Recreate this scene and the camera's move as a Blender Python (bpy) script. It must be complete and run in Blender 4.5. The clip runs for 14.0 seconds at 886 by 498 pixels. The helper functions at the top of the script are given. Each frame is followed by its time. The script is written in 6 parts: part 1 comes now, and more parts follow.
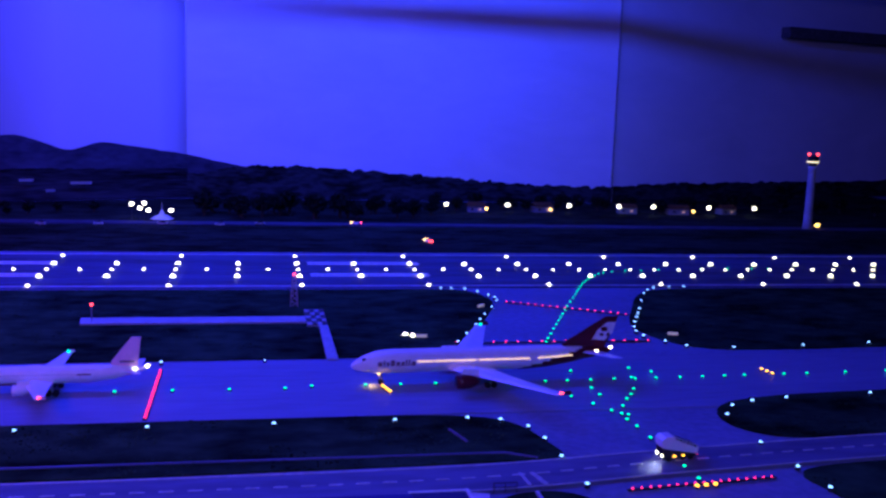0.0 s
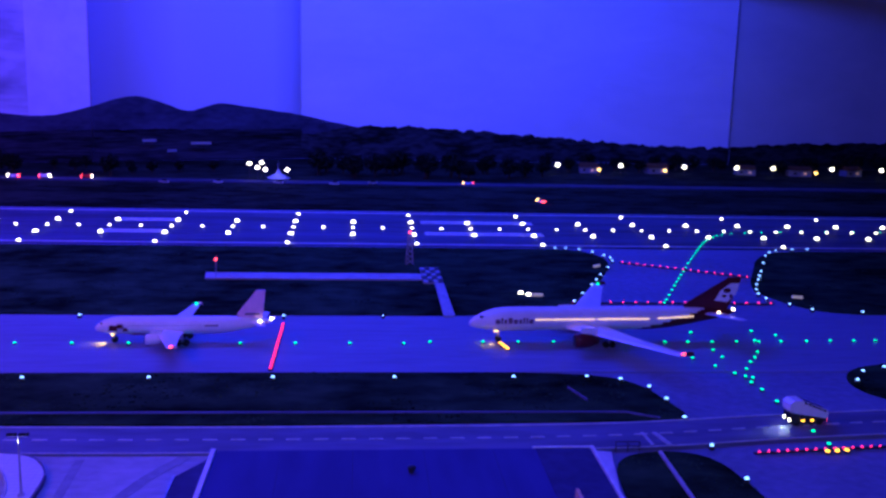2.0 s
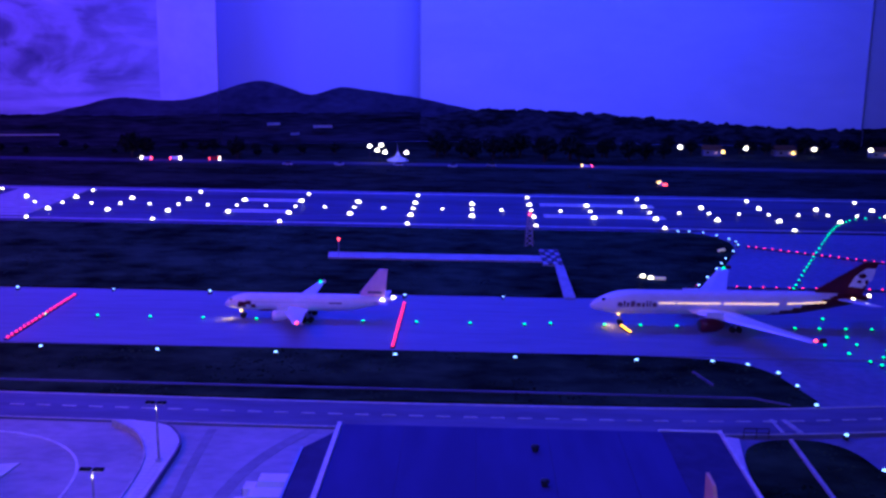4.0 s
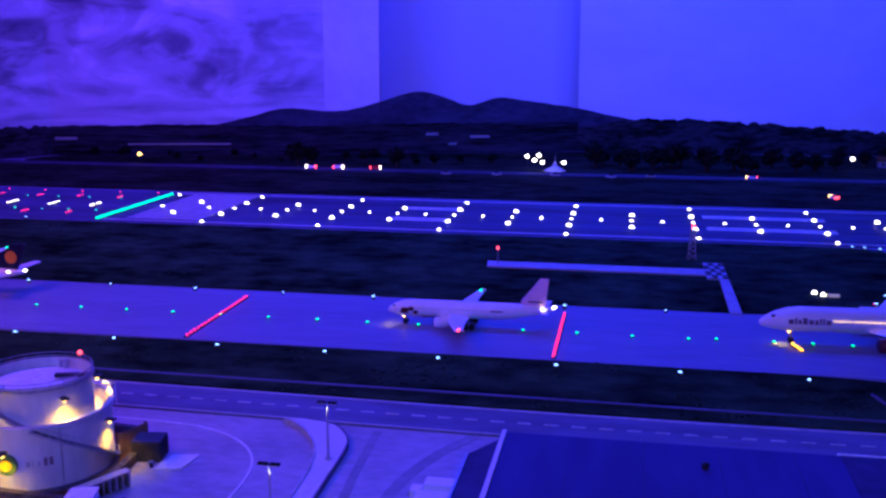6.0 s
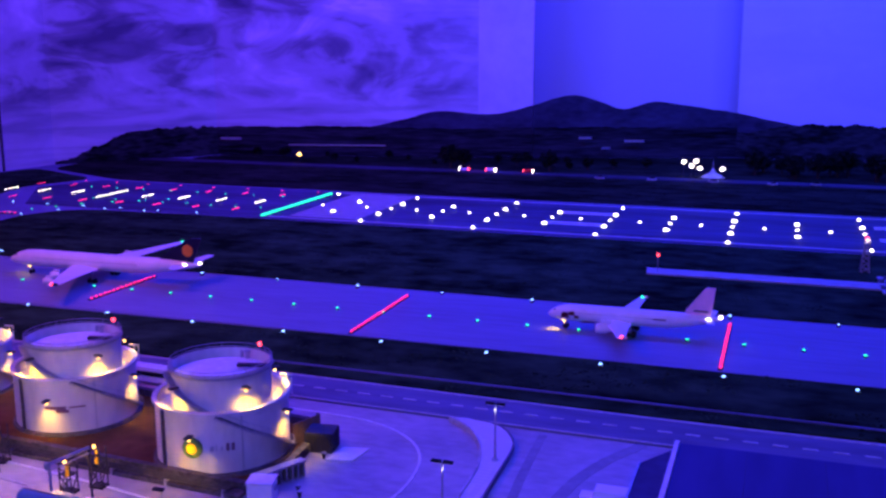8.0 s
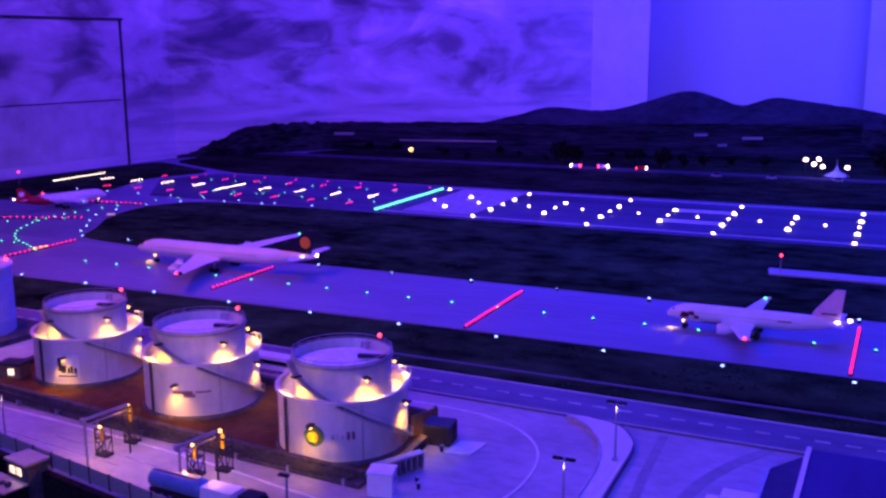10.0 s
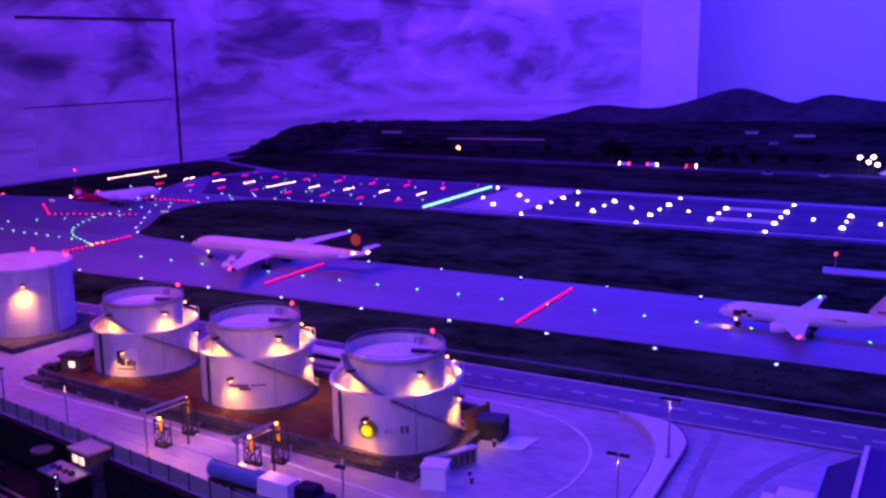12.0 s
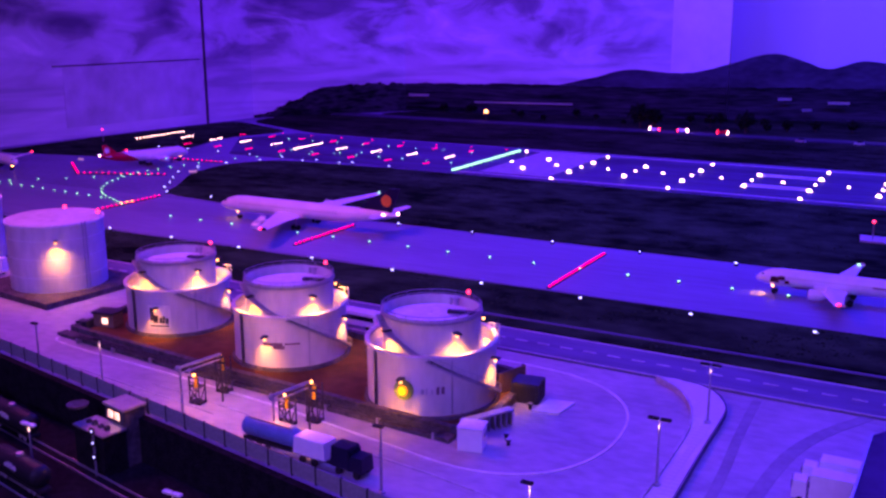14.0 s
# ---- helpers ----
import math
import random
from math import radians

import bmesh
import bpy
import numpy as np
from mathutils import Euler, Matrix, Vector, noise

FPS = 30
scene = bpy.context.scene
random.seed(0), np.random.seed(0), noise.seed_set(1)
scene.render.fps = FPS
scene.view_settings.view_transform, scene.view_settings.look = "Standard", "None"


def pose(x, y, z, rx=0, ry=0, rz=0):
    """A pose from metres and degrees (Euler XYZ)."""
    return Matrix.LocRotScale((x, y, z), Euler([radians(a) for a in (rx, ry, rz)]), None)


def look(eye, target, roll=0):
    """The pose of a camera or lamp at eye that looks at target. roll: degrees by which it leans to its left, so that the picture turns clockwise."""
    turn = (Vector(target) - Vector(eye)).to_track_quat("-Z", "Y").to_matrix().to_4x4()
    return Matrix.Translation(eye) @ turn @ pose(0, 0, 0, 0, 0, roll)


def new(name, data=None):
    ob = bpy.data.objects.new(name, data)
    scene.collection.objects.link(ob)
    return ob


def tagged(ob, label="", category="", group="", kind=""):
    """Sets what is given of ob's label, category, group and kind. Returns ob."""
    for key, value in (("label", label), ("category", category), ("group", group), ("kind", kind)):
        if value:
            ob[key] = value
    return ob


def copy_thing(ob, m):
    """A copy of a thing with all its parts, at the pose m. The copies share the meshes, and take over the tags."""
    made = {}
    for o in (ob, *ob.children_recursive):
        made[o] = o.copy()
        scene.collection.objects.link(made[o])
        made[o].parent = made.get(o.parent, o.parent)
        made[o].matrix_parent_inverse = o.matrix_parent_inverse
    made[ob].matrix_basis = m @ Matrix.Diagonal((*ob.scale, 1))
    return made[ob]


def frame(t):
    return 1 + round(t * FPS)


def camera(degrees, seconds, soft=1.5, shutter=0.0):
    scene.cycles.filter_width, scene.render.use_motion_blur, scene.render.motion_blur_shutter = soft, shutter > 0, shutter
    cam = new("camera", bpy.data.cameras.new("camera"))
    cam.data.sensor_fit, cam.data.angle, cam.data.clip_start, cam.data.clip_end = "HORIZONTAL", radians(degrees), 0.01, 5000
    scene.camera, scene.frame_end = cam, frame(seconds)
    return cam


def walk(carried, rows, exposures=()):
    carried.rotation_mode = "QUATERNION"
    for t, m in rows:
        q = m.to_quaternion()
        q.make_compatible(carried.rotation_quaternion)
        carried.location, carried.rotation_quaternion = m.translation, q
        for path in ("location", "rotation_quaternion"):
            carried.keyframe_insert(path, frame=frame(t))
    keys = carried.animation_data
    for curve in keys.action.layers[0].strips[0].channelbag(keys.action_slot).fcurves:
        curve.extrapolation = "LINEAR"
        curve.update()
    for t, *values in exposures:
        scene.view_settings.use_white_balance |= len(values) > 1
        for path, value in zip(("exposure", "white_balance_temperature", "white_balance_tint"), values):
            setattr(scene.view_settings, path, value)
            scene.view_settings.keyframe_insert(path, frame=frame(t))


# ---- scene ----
cam = camera(48.5, 14.0, 2.6, 0.4)
PATH = [
    (0, (0.888, 0.497, 0.720), (1.27, 2.437, 0.416), 2.0),
    (0.5, (0.877, 0.499, 0.718), (1.203, 2.445, 0.390), 2.3),
    (1, (0.871, 0.501, 0.717), (1.142, 2.452, 0.369), 2.1),
    (1.5, (0.864, 0.507, 0.710), (1.087, 2.461, 0.346), 2.1),
    (2, (0.856, 0.506, 0.705), (1.027, 2.462, 0.320), 1.5),
    (2.5, (0.847, 0.498, 0.703), (0.949, 2.455, 0.304), 1.3),
    (5, (0.835, 0.513, 0.692), (0.626, 2.456, 0.268), 0.3),
    (5.5, (0.826, 0.509, 0.694), (0.52, 2.441, 0.280), 0.2),
    (6, (0.813, 0.5, 0.694), (0.448, 2.425, 0.292), 0.0),
    (6.5, (0.803, 0.49, 0.699), (0.376, 2.404, 0.304), -0.1),
    (7, (0.787, 0.486, 0.699), (0.28, 2.381, 0.310), 0.1),
    (7.5, (0.773, 0.481, 0.697), (0.198, 2.356, 0.305), 0.3),
    (8, (0.763, 0.484, 0.694), (0.121, 2.336, 0.299), -0.1),
    (8.5, (0.748, 0.488, 0.692), (0.032, 2.31, 0.283), -0.1),
    (9, (0.741, 0.491, 0.690), (-0.027, 2.292, 0.282), -0.2),
    (11.5, (0.726, 0.465, 0.686), (-0.175, 2.206, 0.287), -0.5),
    (12, (0.725, 0.465, 0.685), (-0.195, 2.195, 0.283), -0.7),
    (12.5, (0.719, 0.469, 0.683), (-0.235, 2.178, 0.269), -1.1),
    (13, (0.713, 0.469, 0.684), (-0.261, 2.164, 0.263), -1.0),
    (13.5, (0.707, 0.471, 0.677), (-0.254, 2.167, 0.234), -1.2),
    (14, (0.69, 0.47, 0.670), (-0.261, 2.165, 0.201), -0.2),
]
walk(cam, [(t, look(eye, target, roll)) for t, eye, target, roll in PATH],
     ((0, 0.05, 6500, -5), (5, 0.05, 6500, -5), (9, 0.1, 6900, 18), (11.5, 0.15, 8000, 74), (14, 0.2, 8500, 100)))

# ---- light ----
world = bpy.data.worlds.new("world")
scene.world = world
world.use_nodes = True
world.node_tree.nodes["Background"].inputs[0].default_value = (0.05, 0.04, 0.5, 1)
world.node_tree.nodes["Background"].inputs[1].default_value = 0.05


def strip_lamp(x, y, z, sx, sy, power, color, aim):
    lamp = bpy.data.lights.new("unseen_strip_light", "AREA")
    lamp.shape, lamp.size, lamp.size_y, lamp.energy, lamp.color = "RECTANGLE", sx, sy, power, color
    ob = new("unseen_strip_light", lamp)
    ob.matrix_world = look((x, y, z), aim)
    return ob


BLUE = (0.012, 0.027, 1.0)
VIOLET = (0.105, 0.022, 1.0)
strip_lamp(1.15, 5.3, 1.85, 3.3, 0.08, 134, (0.024, 0.044, 1.0), (1.15, 6.9, 0.7))
strip_lamp(0.3, 4.1, 1.9, 2.8, 0.25, 112, BLUE, (0.6, 3.0, 0))
strip_lamp(0.2, 1.3, 1.75, 2.4, 0.4, 25, (0.04, 0.03, 1.0), (0.0, 2.0, 0))
# unseen fill from behind the viewpoint, added to brighten upright faces
strip_lamp(0.4, -1.1, 1.55, 3.0, 0.3, 54, (0.20, 0.18, 1.0), (0.4, 3.2, 0.1))
strip_lamp(-1.7, 4.4, 1.85, 1.6, 0.4, 72, VIOLET, (-2.1, 6.2, 0.4))
# unseen pink lamp, added to tint the depot and the western end
strip_lamp(-1.55, 2.0, 1.6, 1.0, 0.5, 15, (0.85, 0.17, 0.85), (-1.3, 2.5, 0))


def down_lamp(x, y, z, aim, power):
    """The light of a hooded wall lamp, thrown down along its wall."""
    lamp = bpy.data.lights.new("hooded_bulb", "SPOT")
    lamp.energy, lamp.color, lamp.shadow_soft_size = power * 0.92, (1.0, 0.50, 0.035), 0.005
    lamp.spot_size, lamp.spot_blend = radians(125), 1.0
    new("hooded_bulb", lamp).matrix_world = look((x, y, z), aim)


def bulb_lamp(x, y, z, power, color, radius=0.006):
    lamp = bpy.data.lights.new("bulb", "POINT")
    lamp.energy, lamp.color, lamp.shadow_soft_size = power, color, radius
    new("bulb", lamp).location = (x, y, z)


# ---- materials ----
def mat(name, color, rough=0.7, metal=0.0, vary=0.25, scale=30.0, bump=0.0, second=None, stretch=(1, 1, 1), edge=0.12, fine=4.0, spec=0.3):
    """A surface with two scales of variation: broad stains and fine grain."""
    m = bpy.data.materials.new(name)
    m.use_nodes = True
    nt = m.node_tree
    b = nt.nodes["Principled BSDF"]
    b.inputs["Roughness"].default_value, b.inputs["Metallic"].default_value = rough, metal
    b.inputs["Specular IOR Level"].default_value = spec
    tc = nt.nodes.new("ShaderNodeTexCoord")
    mp = nt.nodes.new("ShaderNodeMapping")
    mp.inputs["Scale"].default_value = stretch
    nt.links.new(tc.outputs["Object"], mp.inputs["Vector"])
    n1, n2 = nt.nodes.new("ShaderNodeTexNoise"), nt.nodes.new("ShaderNodeTexNoise")
    for n, s, d in ((n1, scale, 4), (n2, scale * fine, 6)):
        n.inputs["Scale"].default_value, n.inputs["Detail"].default_value = s, d
        nt.links.new(mp.outputs["Vector"], n.inputs["Vector"])
    mix = nt.nodes.new("ShaderNodeMath")
    mix.operation = "MULTIPLY_ADD"
    mix.inputs[1].default_value = 0.45
    nt.links.new(n2.outputs["Fac"], mix.inputs[0])
    half = nt.nodes.new("ShaderNodeMath")
    half.operation = "MULTIPLY"
    half.inputs[1].default_value = 0.55
    nt.links.new(n1.outputs["Fac"], half.inputs[0])
    nt.links.new(half.outputs[0], mix.inputs[2])
    ramp = nt.nodes.new("ShaderNodeValToRGB")
    lo = second or tuple(c * (1 - vary) for c in color)
    hi = color if second else tuple(min(1, c * (1 + vary)) for c in color)
    ramp.color_ramp.elements[0].position, ramp.color_ramp.elements[1].position = 0.5 - edge, 0.5 + edge
    ramp.color_ramp.elements[0].color, ramp.color_ramp.elements[1].color = (*lo, 1), (*hi, 1)
    nt.links.new(mix.outputs[0], ramp.inputs["Fac"])
    nt.links.new(ramp.outputs["Color"], b.inputs["Base Color"])
    if bump:
        bp = nt.nodes.new("ShaderNodeBump")
        bp.inputs["Strength"].default_value, bp.inputs["Distance"].default_value = bump, 0.004
        nt.links.new(n2.outputs["Fac"], bp.inputs["Height"])
        nt.links.new(bp.outputs["Normal"], b.inputs["Normal"])
    return m


def glow(name, color, strength):
    m = bpy.data.materials.new(name)
    m.use_nodes = True
    b = m.node_tree.nodes["Principled BSDF"]
    b.inputs["Base Color"].default_value = (*color, 1)
    b.inputs["Emission Color"].default_value = (*color, 1)
    b.inputs["Emission Strength"].default_value = strength
    return m


def backdrop_mat(name, cloudy):
    """A printed sky: pale haze low down, streaked cloud where the print shows it."""
    m = bpy.data.materials.new(name)
    m.use_nodes = True
    nt = m.node_tree
    b = nt.nodes["Principled BSDF"]
    b.inputs["Roughness"].default_value = 0.8
    tc = nt.nodes.new("ShaderNodeTexCoord")

    def cloud(stretch, turn, scale, detail, distortion, rough):
        mp, n = nt.nodes.new("ShaderNodeMapping"), nt.nodes.new("ShaderNodeTexNoise")
        mp.inputs["Scale"].default_value, mp.inputs["Rotation"].default_value = stretch, turn
        n.inputs["Scale"].default_value, n.inputs["Detail"].default_value = scale, detail
        n.inputs["Distortion"].default_value, n.inputs["Roughness"].default_value = distortion, rough
        nt.links.new(tc.outputs["Object"], mp.inputs["Vector"])
        nt.links.new(mp.outputs["Vector"], n.inputs["Vector"])
        return n.outputs["Fac"]

    # heaped masses, torn by finer slanting wisps
    mass = cloud((0.8, 0.7, 1.5), (0.3, 0.45, 0.0), 1.25, 4, 0.9, 0.5)
    wisp = cloud((0.9, 0.8, 2.1), (0.3, 0.40, 0.0), 2.2, 5, 1.6, 0.52)
    n = nt.nodes.new("ShaderNodeMix")
    n.inputs["Factor"].default_value = 0.42
    nt.links.new(mass, n.inputs[2])
    nt.links.new(wisp, n.inputs[3])
    r = nt.nodes.new("ShaderNodeValToRGB")
    e = r.color_ramp.elements
    if cloudy:
        e[0].position, e[1].position = 0.37, 0.64
        e[0].color, e[1].color = (0.10, 0.10, 0.15, 1), (0.86, 0.82, 0.88, 1)
        for at, tone in ((0.45, 0.26), (0.50, 0.46), (0.55, 0.54)):
            e.new(at).color = (tone, tone, tone * 1.15, 1)
    else:
        e[0].position, e[1].position = 0.36, 0.66
        e[0].color, e[1].color = (0.62, 0.64, 0.70, 1), (0.72, 0.73, 0.78, 1)
    nt.links.new(n.outputs[0], r.inputs["Fac"])
    if not cloudy:
        nt.links.new(r.outputs["Color"], b.inputs["Base Color"])
        return m
    # the print clears to pale haze towards its eastern end and above the horizon
    sep = nt.nodes.new("ShaderNodeSeparateXYZ")
    nt.links.new(tc.outputs["Object"], sep.inputs[0])
    east, low, most = (nt.nodes.new("ShaderNodeMapRange"), nt.nodes.new("ShaderNodeMapRange"), nt.nodes.new("ShaderNodeMath"))
    for node, src, lo, hi, a, z in ((east, "X", -2.0, -0.9, 0.0, 0.75), (low, "Z", 0.46, 0.28, 0.0, 0.8)):
        nt.links.new(sep.outputs[src], node.inputs["Value"])
        node.inputs["From Min"].default_value, node.inputs["From Max"].default_value = lo, hi
        node.inputs["To Min"].default_value, node.inputs["To Max"].default_value = a, z
    most.operation = "MAXIMUM"
    nt.links.new(east.outputs[0], most.inputs[0])
    nt.links.new(low.outputs[0], most.inputs[1])
    mx = nt.nodes.new("ShaderNodeMix")
    mx.data_type = "RGBA"
    nt.links.new(most.outputs[0], mx.inputs["Factor"])
    nt.links.new(r.outputs["Color"], mx.inputs[6])
    # long level streaks of cloud in the haze
    mp2, n2, r2 = nt.nodes.new("ShaderNodeMapping"), nt.nodes.new("ShaderNodeTexNoise"), nt.nodes.new("ShaderNodeValToRGB")
    mp2.inputs["Scale"].default_value = (0.8, 0.8, 9.0)
    mp2.inputs["Rotation"].default_value = (0.0, 0.05, 0.0)
    n2.inputs["Scale"].default_value, n2.inputs["Detail"].default_value, n2.inputs["Distortion"].default_value = 1.6, 6, 0.5
    r2.color_ramp.elements[0].position, r2.color_ramp.elements[1].position = 0.36, 0.58
    r2.color_ramp.elements[0].color, r2.color_ramp.elements[1].color = (0.38, 0.38, 0.44, 1), (0.66, 0.64, 0.71, 1)
    nt.links.new(tc.outputs["Object"], mp2.inputs["Vector"])
    nt.links.new(mp2.outputs["Vector"], n2.inputs["Vector"])
    nt.links.new(n2.outputs["Fac"], r2.inputs["Fac"])
    nt.links.new(r2.outputs["Color"], mx.inputs[7])
    nt.links.new(mx.outputs[2], b.inputs["Base Color"])
    return m


def shaded_fold_mat(name):
    """The printed sheet that bends round the corner: shading towards both edges is painted into its colour."""
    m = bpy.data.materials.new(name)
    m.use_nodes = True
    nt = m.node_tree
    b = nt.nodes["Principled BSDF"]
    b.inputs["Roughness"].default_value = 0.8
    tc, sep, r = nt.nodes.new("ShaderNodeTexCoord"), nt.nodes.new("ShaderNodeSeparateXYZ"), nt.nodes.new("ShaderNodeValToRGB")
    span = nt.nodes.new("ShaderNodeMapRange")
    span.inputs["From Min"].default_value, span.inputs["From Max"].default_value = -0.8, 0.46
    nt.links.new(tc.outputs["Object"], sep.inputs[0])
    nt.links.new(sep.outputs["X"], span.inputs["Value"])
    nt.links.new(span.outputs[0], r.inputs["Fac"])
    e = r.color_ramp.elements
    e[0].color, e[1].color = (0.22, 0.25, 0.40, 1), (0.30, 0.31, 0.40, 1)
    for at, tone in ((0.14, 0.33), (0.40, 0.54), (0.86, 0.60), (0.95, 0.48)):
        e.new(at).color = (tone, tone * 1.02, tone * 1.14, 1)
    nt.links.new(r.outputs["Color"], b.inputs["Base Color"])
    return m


M_ASPHALT = mat("asphalt", (0.20, 0.21, 0.33), 0.55, vary=0.18, scale=3, bump=0.25, fine=16, spec=0.1)
M_RUNWAY = mat("runway_asphalt", (0.072, 0.076, 0.14), 0.6, vary=0.45, scale=5, bump=0.25, fine=9, stretch=(0.12, 1, 1), spec=0.06)
M_TAXI = mat("taxiway_asphalt", (0.21, 0.215, 0.34), 0.42, vary=0.22, scale=5, bump=0.2, fine=9, stretch=(0.2, 1, 1), spec=0.12, edge=0.2)
M_CONCRETE = mat("apron_concrete", (0.38, 0.36, 0.37), 0.34, vary=0.22, scale=6, bump=0.2, fine=9, stretch=(0.6, 1, 1), spec=0.4)
M_PAVER = mat("pale_paving", (0.66, 0.66, 0.66), 0.7, vary=0.12, scale=12, bump=0.3)
M_STAIN = mat("rubber_stain", (0.27, 0.26, 0.27), 0.45, vary=0.25, scale=14, edge=0.2)
M_STRIP = mat("weathered_paving", (0.42, 0.42, 0.43), 0.7, vary=0.15, scale=12, bump=0.3)
M_ROAD = mat("road_asphalt", (0.14, 0.14, 0.225), 0.55, vary=0.2, scale=9, bump=0.2, stretch=(0.25, 1, 1), spec=0.1)
M_FARROAD = mat("far_road_asphalt", (0.055, 0.055, 0.085), 0.7, vary=0.5, scale=4, fine=8, stretch=(0.4, 1, 1), spec=0.04, edge=0.2)
M_GRASS = mat("dark_turf", (0.034, 0.078, 0.036), 0.95, scale=4.5, bump=0.6, second=(0.003, 0.007, 0.004), fine=3.5, edge=0.12, stretch=(0.7, 1, 1), spec=0.02)
M_FARTURF = mat("far_turf", (0.028, 0.038, 0.026), 0.95, scale=3.5, bump=0.6, second=(0.004, 0.006, 0.004), fine=4, edge=0.12, stretch=(0.5, 1, 1), spec=0.02)
M_BLADE = mat("grass_blades", (0.038, 0.084, 0.040), 0.9, scale=6, fine=4, edge=0.12, stretch=(0.6, 1, 1), second=(0.003, 0.007, 0.004), spec=0.02)
M_PAINT = mat("white_marking", (0.74, 0.74, 0.74), 0.6, vary=0.15, scale=30)
M_PAINT_DIM = mat("worn_marking", (0.46, 0.46, 0.48), 0.6, vary=0.2, scale=24)
M_BLACK = mat("black_paint", (0.02, 0.02, 0.022), 0.5, vary=0.2)
M_DARK = mat("dark_metal", (0.045, 0.045, 0.05), 0.45, 0.4, vary=0.25, scale=60)
M_STEEL = mat("grey_steel", (0.42, 0.42, 0.44), 0.4, 0.6, vary=0.15, scale=50)
M_WHITE = mat("white_gloss", (0.86, 0.82, 0.84), 0.3, vary=0.05, scale=16, spec=0.5)
M_TANK = mat("tank_white", (0.60, 0.58, 0.56), 0.5, vary=0.26, scale=10, bump=0.05, stretch=(1, 1, 0.4), fine=5, edge=0.2)
M_TANKTOP = mat("tank_roof", (0.74, 0.74, 0.76), 0.5, vary=0.12, scale=20)
M_SOIL = mat("rust_brown_soil", (0.105, 0.050, 0.020), 0.9, vary=0.35, scale=9, bump=0.6, spec=0.04, edge=0.2)
M_WALLC = mat("bund_concrete", (0.085, 0.08, 0.08), 0.8, vary=0.35, scale=30, bump=0.4, spec=0.1)
M_ROOF = mat("hangar_roof", (0.050, 0.050, 0.20), 0.6, vary=0.12, scale=6, bump=0.1, stretch=(1, 0.2, 1), spec=0.03)
M_ROOF2 = mat("lean_to_roof", (0.050, 0.050, 0.140), 0.6, vary=0.15, scale=10, spec=0.03)
M_MAROON = mat("maroon_gloss", (0.10, 0.012, 0.02), 0.3, vary=0.1)
M_NAVY = mat("navy_gloss", (0.012, 0.014, 0.035), 0.3, vary=0.1)
M_ORANGE = mat("orange_paint", (0.75, 0.27, 0.03), 0.4, vary=0.06)
M_RED = mat("red_gloss", (0.55, 0.02, 0.03), 0.3, vary=0.08)
M_LILAC = mat("pink_tail_paint", (0.92, 0.56, 0.66), 0.35, vary=0.06)
M_BLUEP = mat("blue_tanker_paint", (0.10, 0.22, 0.42), 0.3, vary=0.1)
M_YELLOW = mat("yellow_paint", (0.62, 0.36, 0.012), 0.5, vary=0.15, scale=60)
M_GREEN = mat("green_paint", (0.10, 0.22, 0.06), 0.5, vary=0.1)
M_BROWN = mat("brown_hut", (0.24, 0.15, 0.08), 0.7, vary=0.2, scale=60)
M_GLASS = mat("dark_window", (0.015, 0.016, 0.022), 0.1, vary=0.1)
M_RUBBER = mat("rubber", (0.02, 0.02, 0.02), 0.8, vary=0.1)
M_FENCE = mat("fence_panel", (0.27, 0.265, 0.28), 0.6, vary=0.15, scale=40)
M_MOUNT = mat("far_mountains", (0.040, 0.045, 0.070), 0.9, vary=0.45, scale=3, fine=5, stretch=(1, 1, 2.5), edge=0.16, spec=0.03)
M_FOREST = mat("far_forest", (0.036, 0.042, 0.046), 0.95, scale=6, second=(0.005, 0.007, 0.007), fine=4, edge=0.10, stretch=(0.6, 0.6, 2.0), spec=0.02)
M_FIELD = mat("far_fields", (0.040, 0.043, 0.052), 0.95, scale=3, second=(0.004, 0.005, 0.006), stretch=(0.55, 0.55, 7), fine=5, edge=0.11, spec=0.02)
M_LEAF = mat("bush_leaves", (0.018, 0.024, 0.014), 0.9, scale=40, second=(0.003, 0.004, 0.003), spec=0.02)
M_TRUNK = mat("bark", (0.05, 0.035, 0.025), 0.9)
# near-black: the gloom below the fence is put into this colour
M_YARD = mat("near_black_yard", (0.012, 0.012, 0.014), 0.9, vary=0.5, scale=60, bump=0.8, spec=0.08)
M_HEAD = mat("black_lamp_head", (0.012, 0.012, 0.014), 0.9, vary=0.1)
M_ROOM = mat("black_room", (0.03, 0.03, 0.035), 0.9, vary=0.1, scale=2)
M_SKY = backdrop_mat("printed_sky_clear", False)
M_SKYF = shaded_fold_mat("sky_fold_painted_shade")
M_HOUSE = mat("far_house_wall", (0.16, 0.16, 0.17), 0.8, vary=0.2, scale=30, spec=0.05)
# whitish pink fin: the warm light on it is put into this tan
M_WARMFIN = mat("warm_lit_tail_tan", (0.75, 0.42, 0.26), 0.4, vary=0.1, scale=40)
M_TITLE = mat("faded_plum_lettering", (0.22, 0.12, 0.16), 0.4, vary=0.1)
M_PLATE = mat("pale_plate", (0.82, 0.80, 0.74), 0.5, vary=0.08, scale=30)
M_SKYL = mat("printed_sky_lap", (0.68, 0.68, 0.74), 0.8, vary=0.12, scale=2.5, edge=0.2)
M_SKYC = backdrop_mat("printed_sky_clouds", True)
M_PANEL = mat("blank_panel", (0.50, 0.50, 0.56), 0.8, vary=0.3, scale=3.5, fine=3, edge=0.2)
M_SEAM = mat("panel_seam", (0.05, 0.05, 0.06), 0.8)
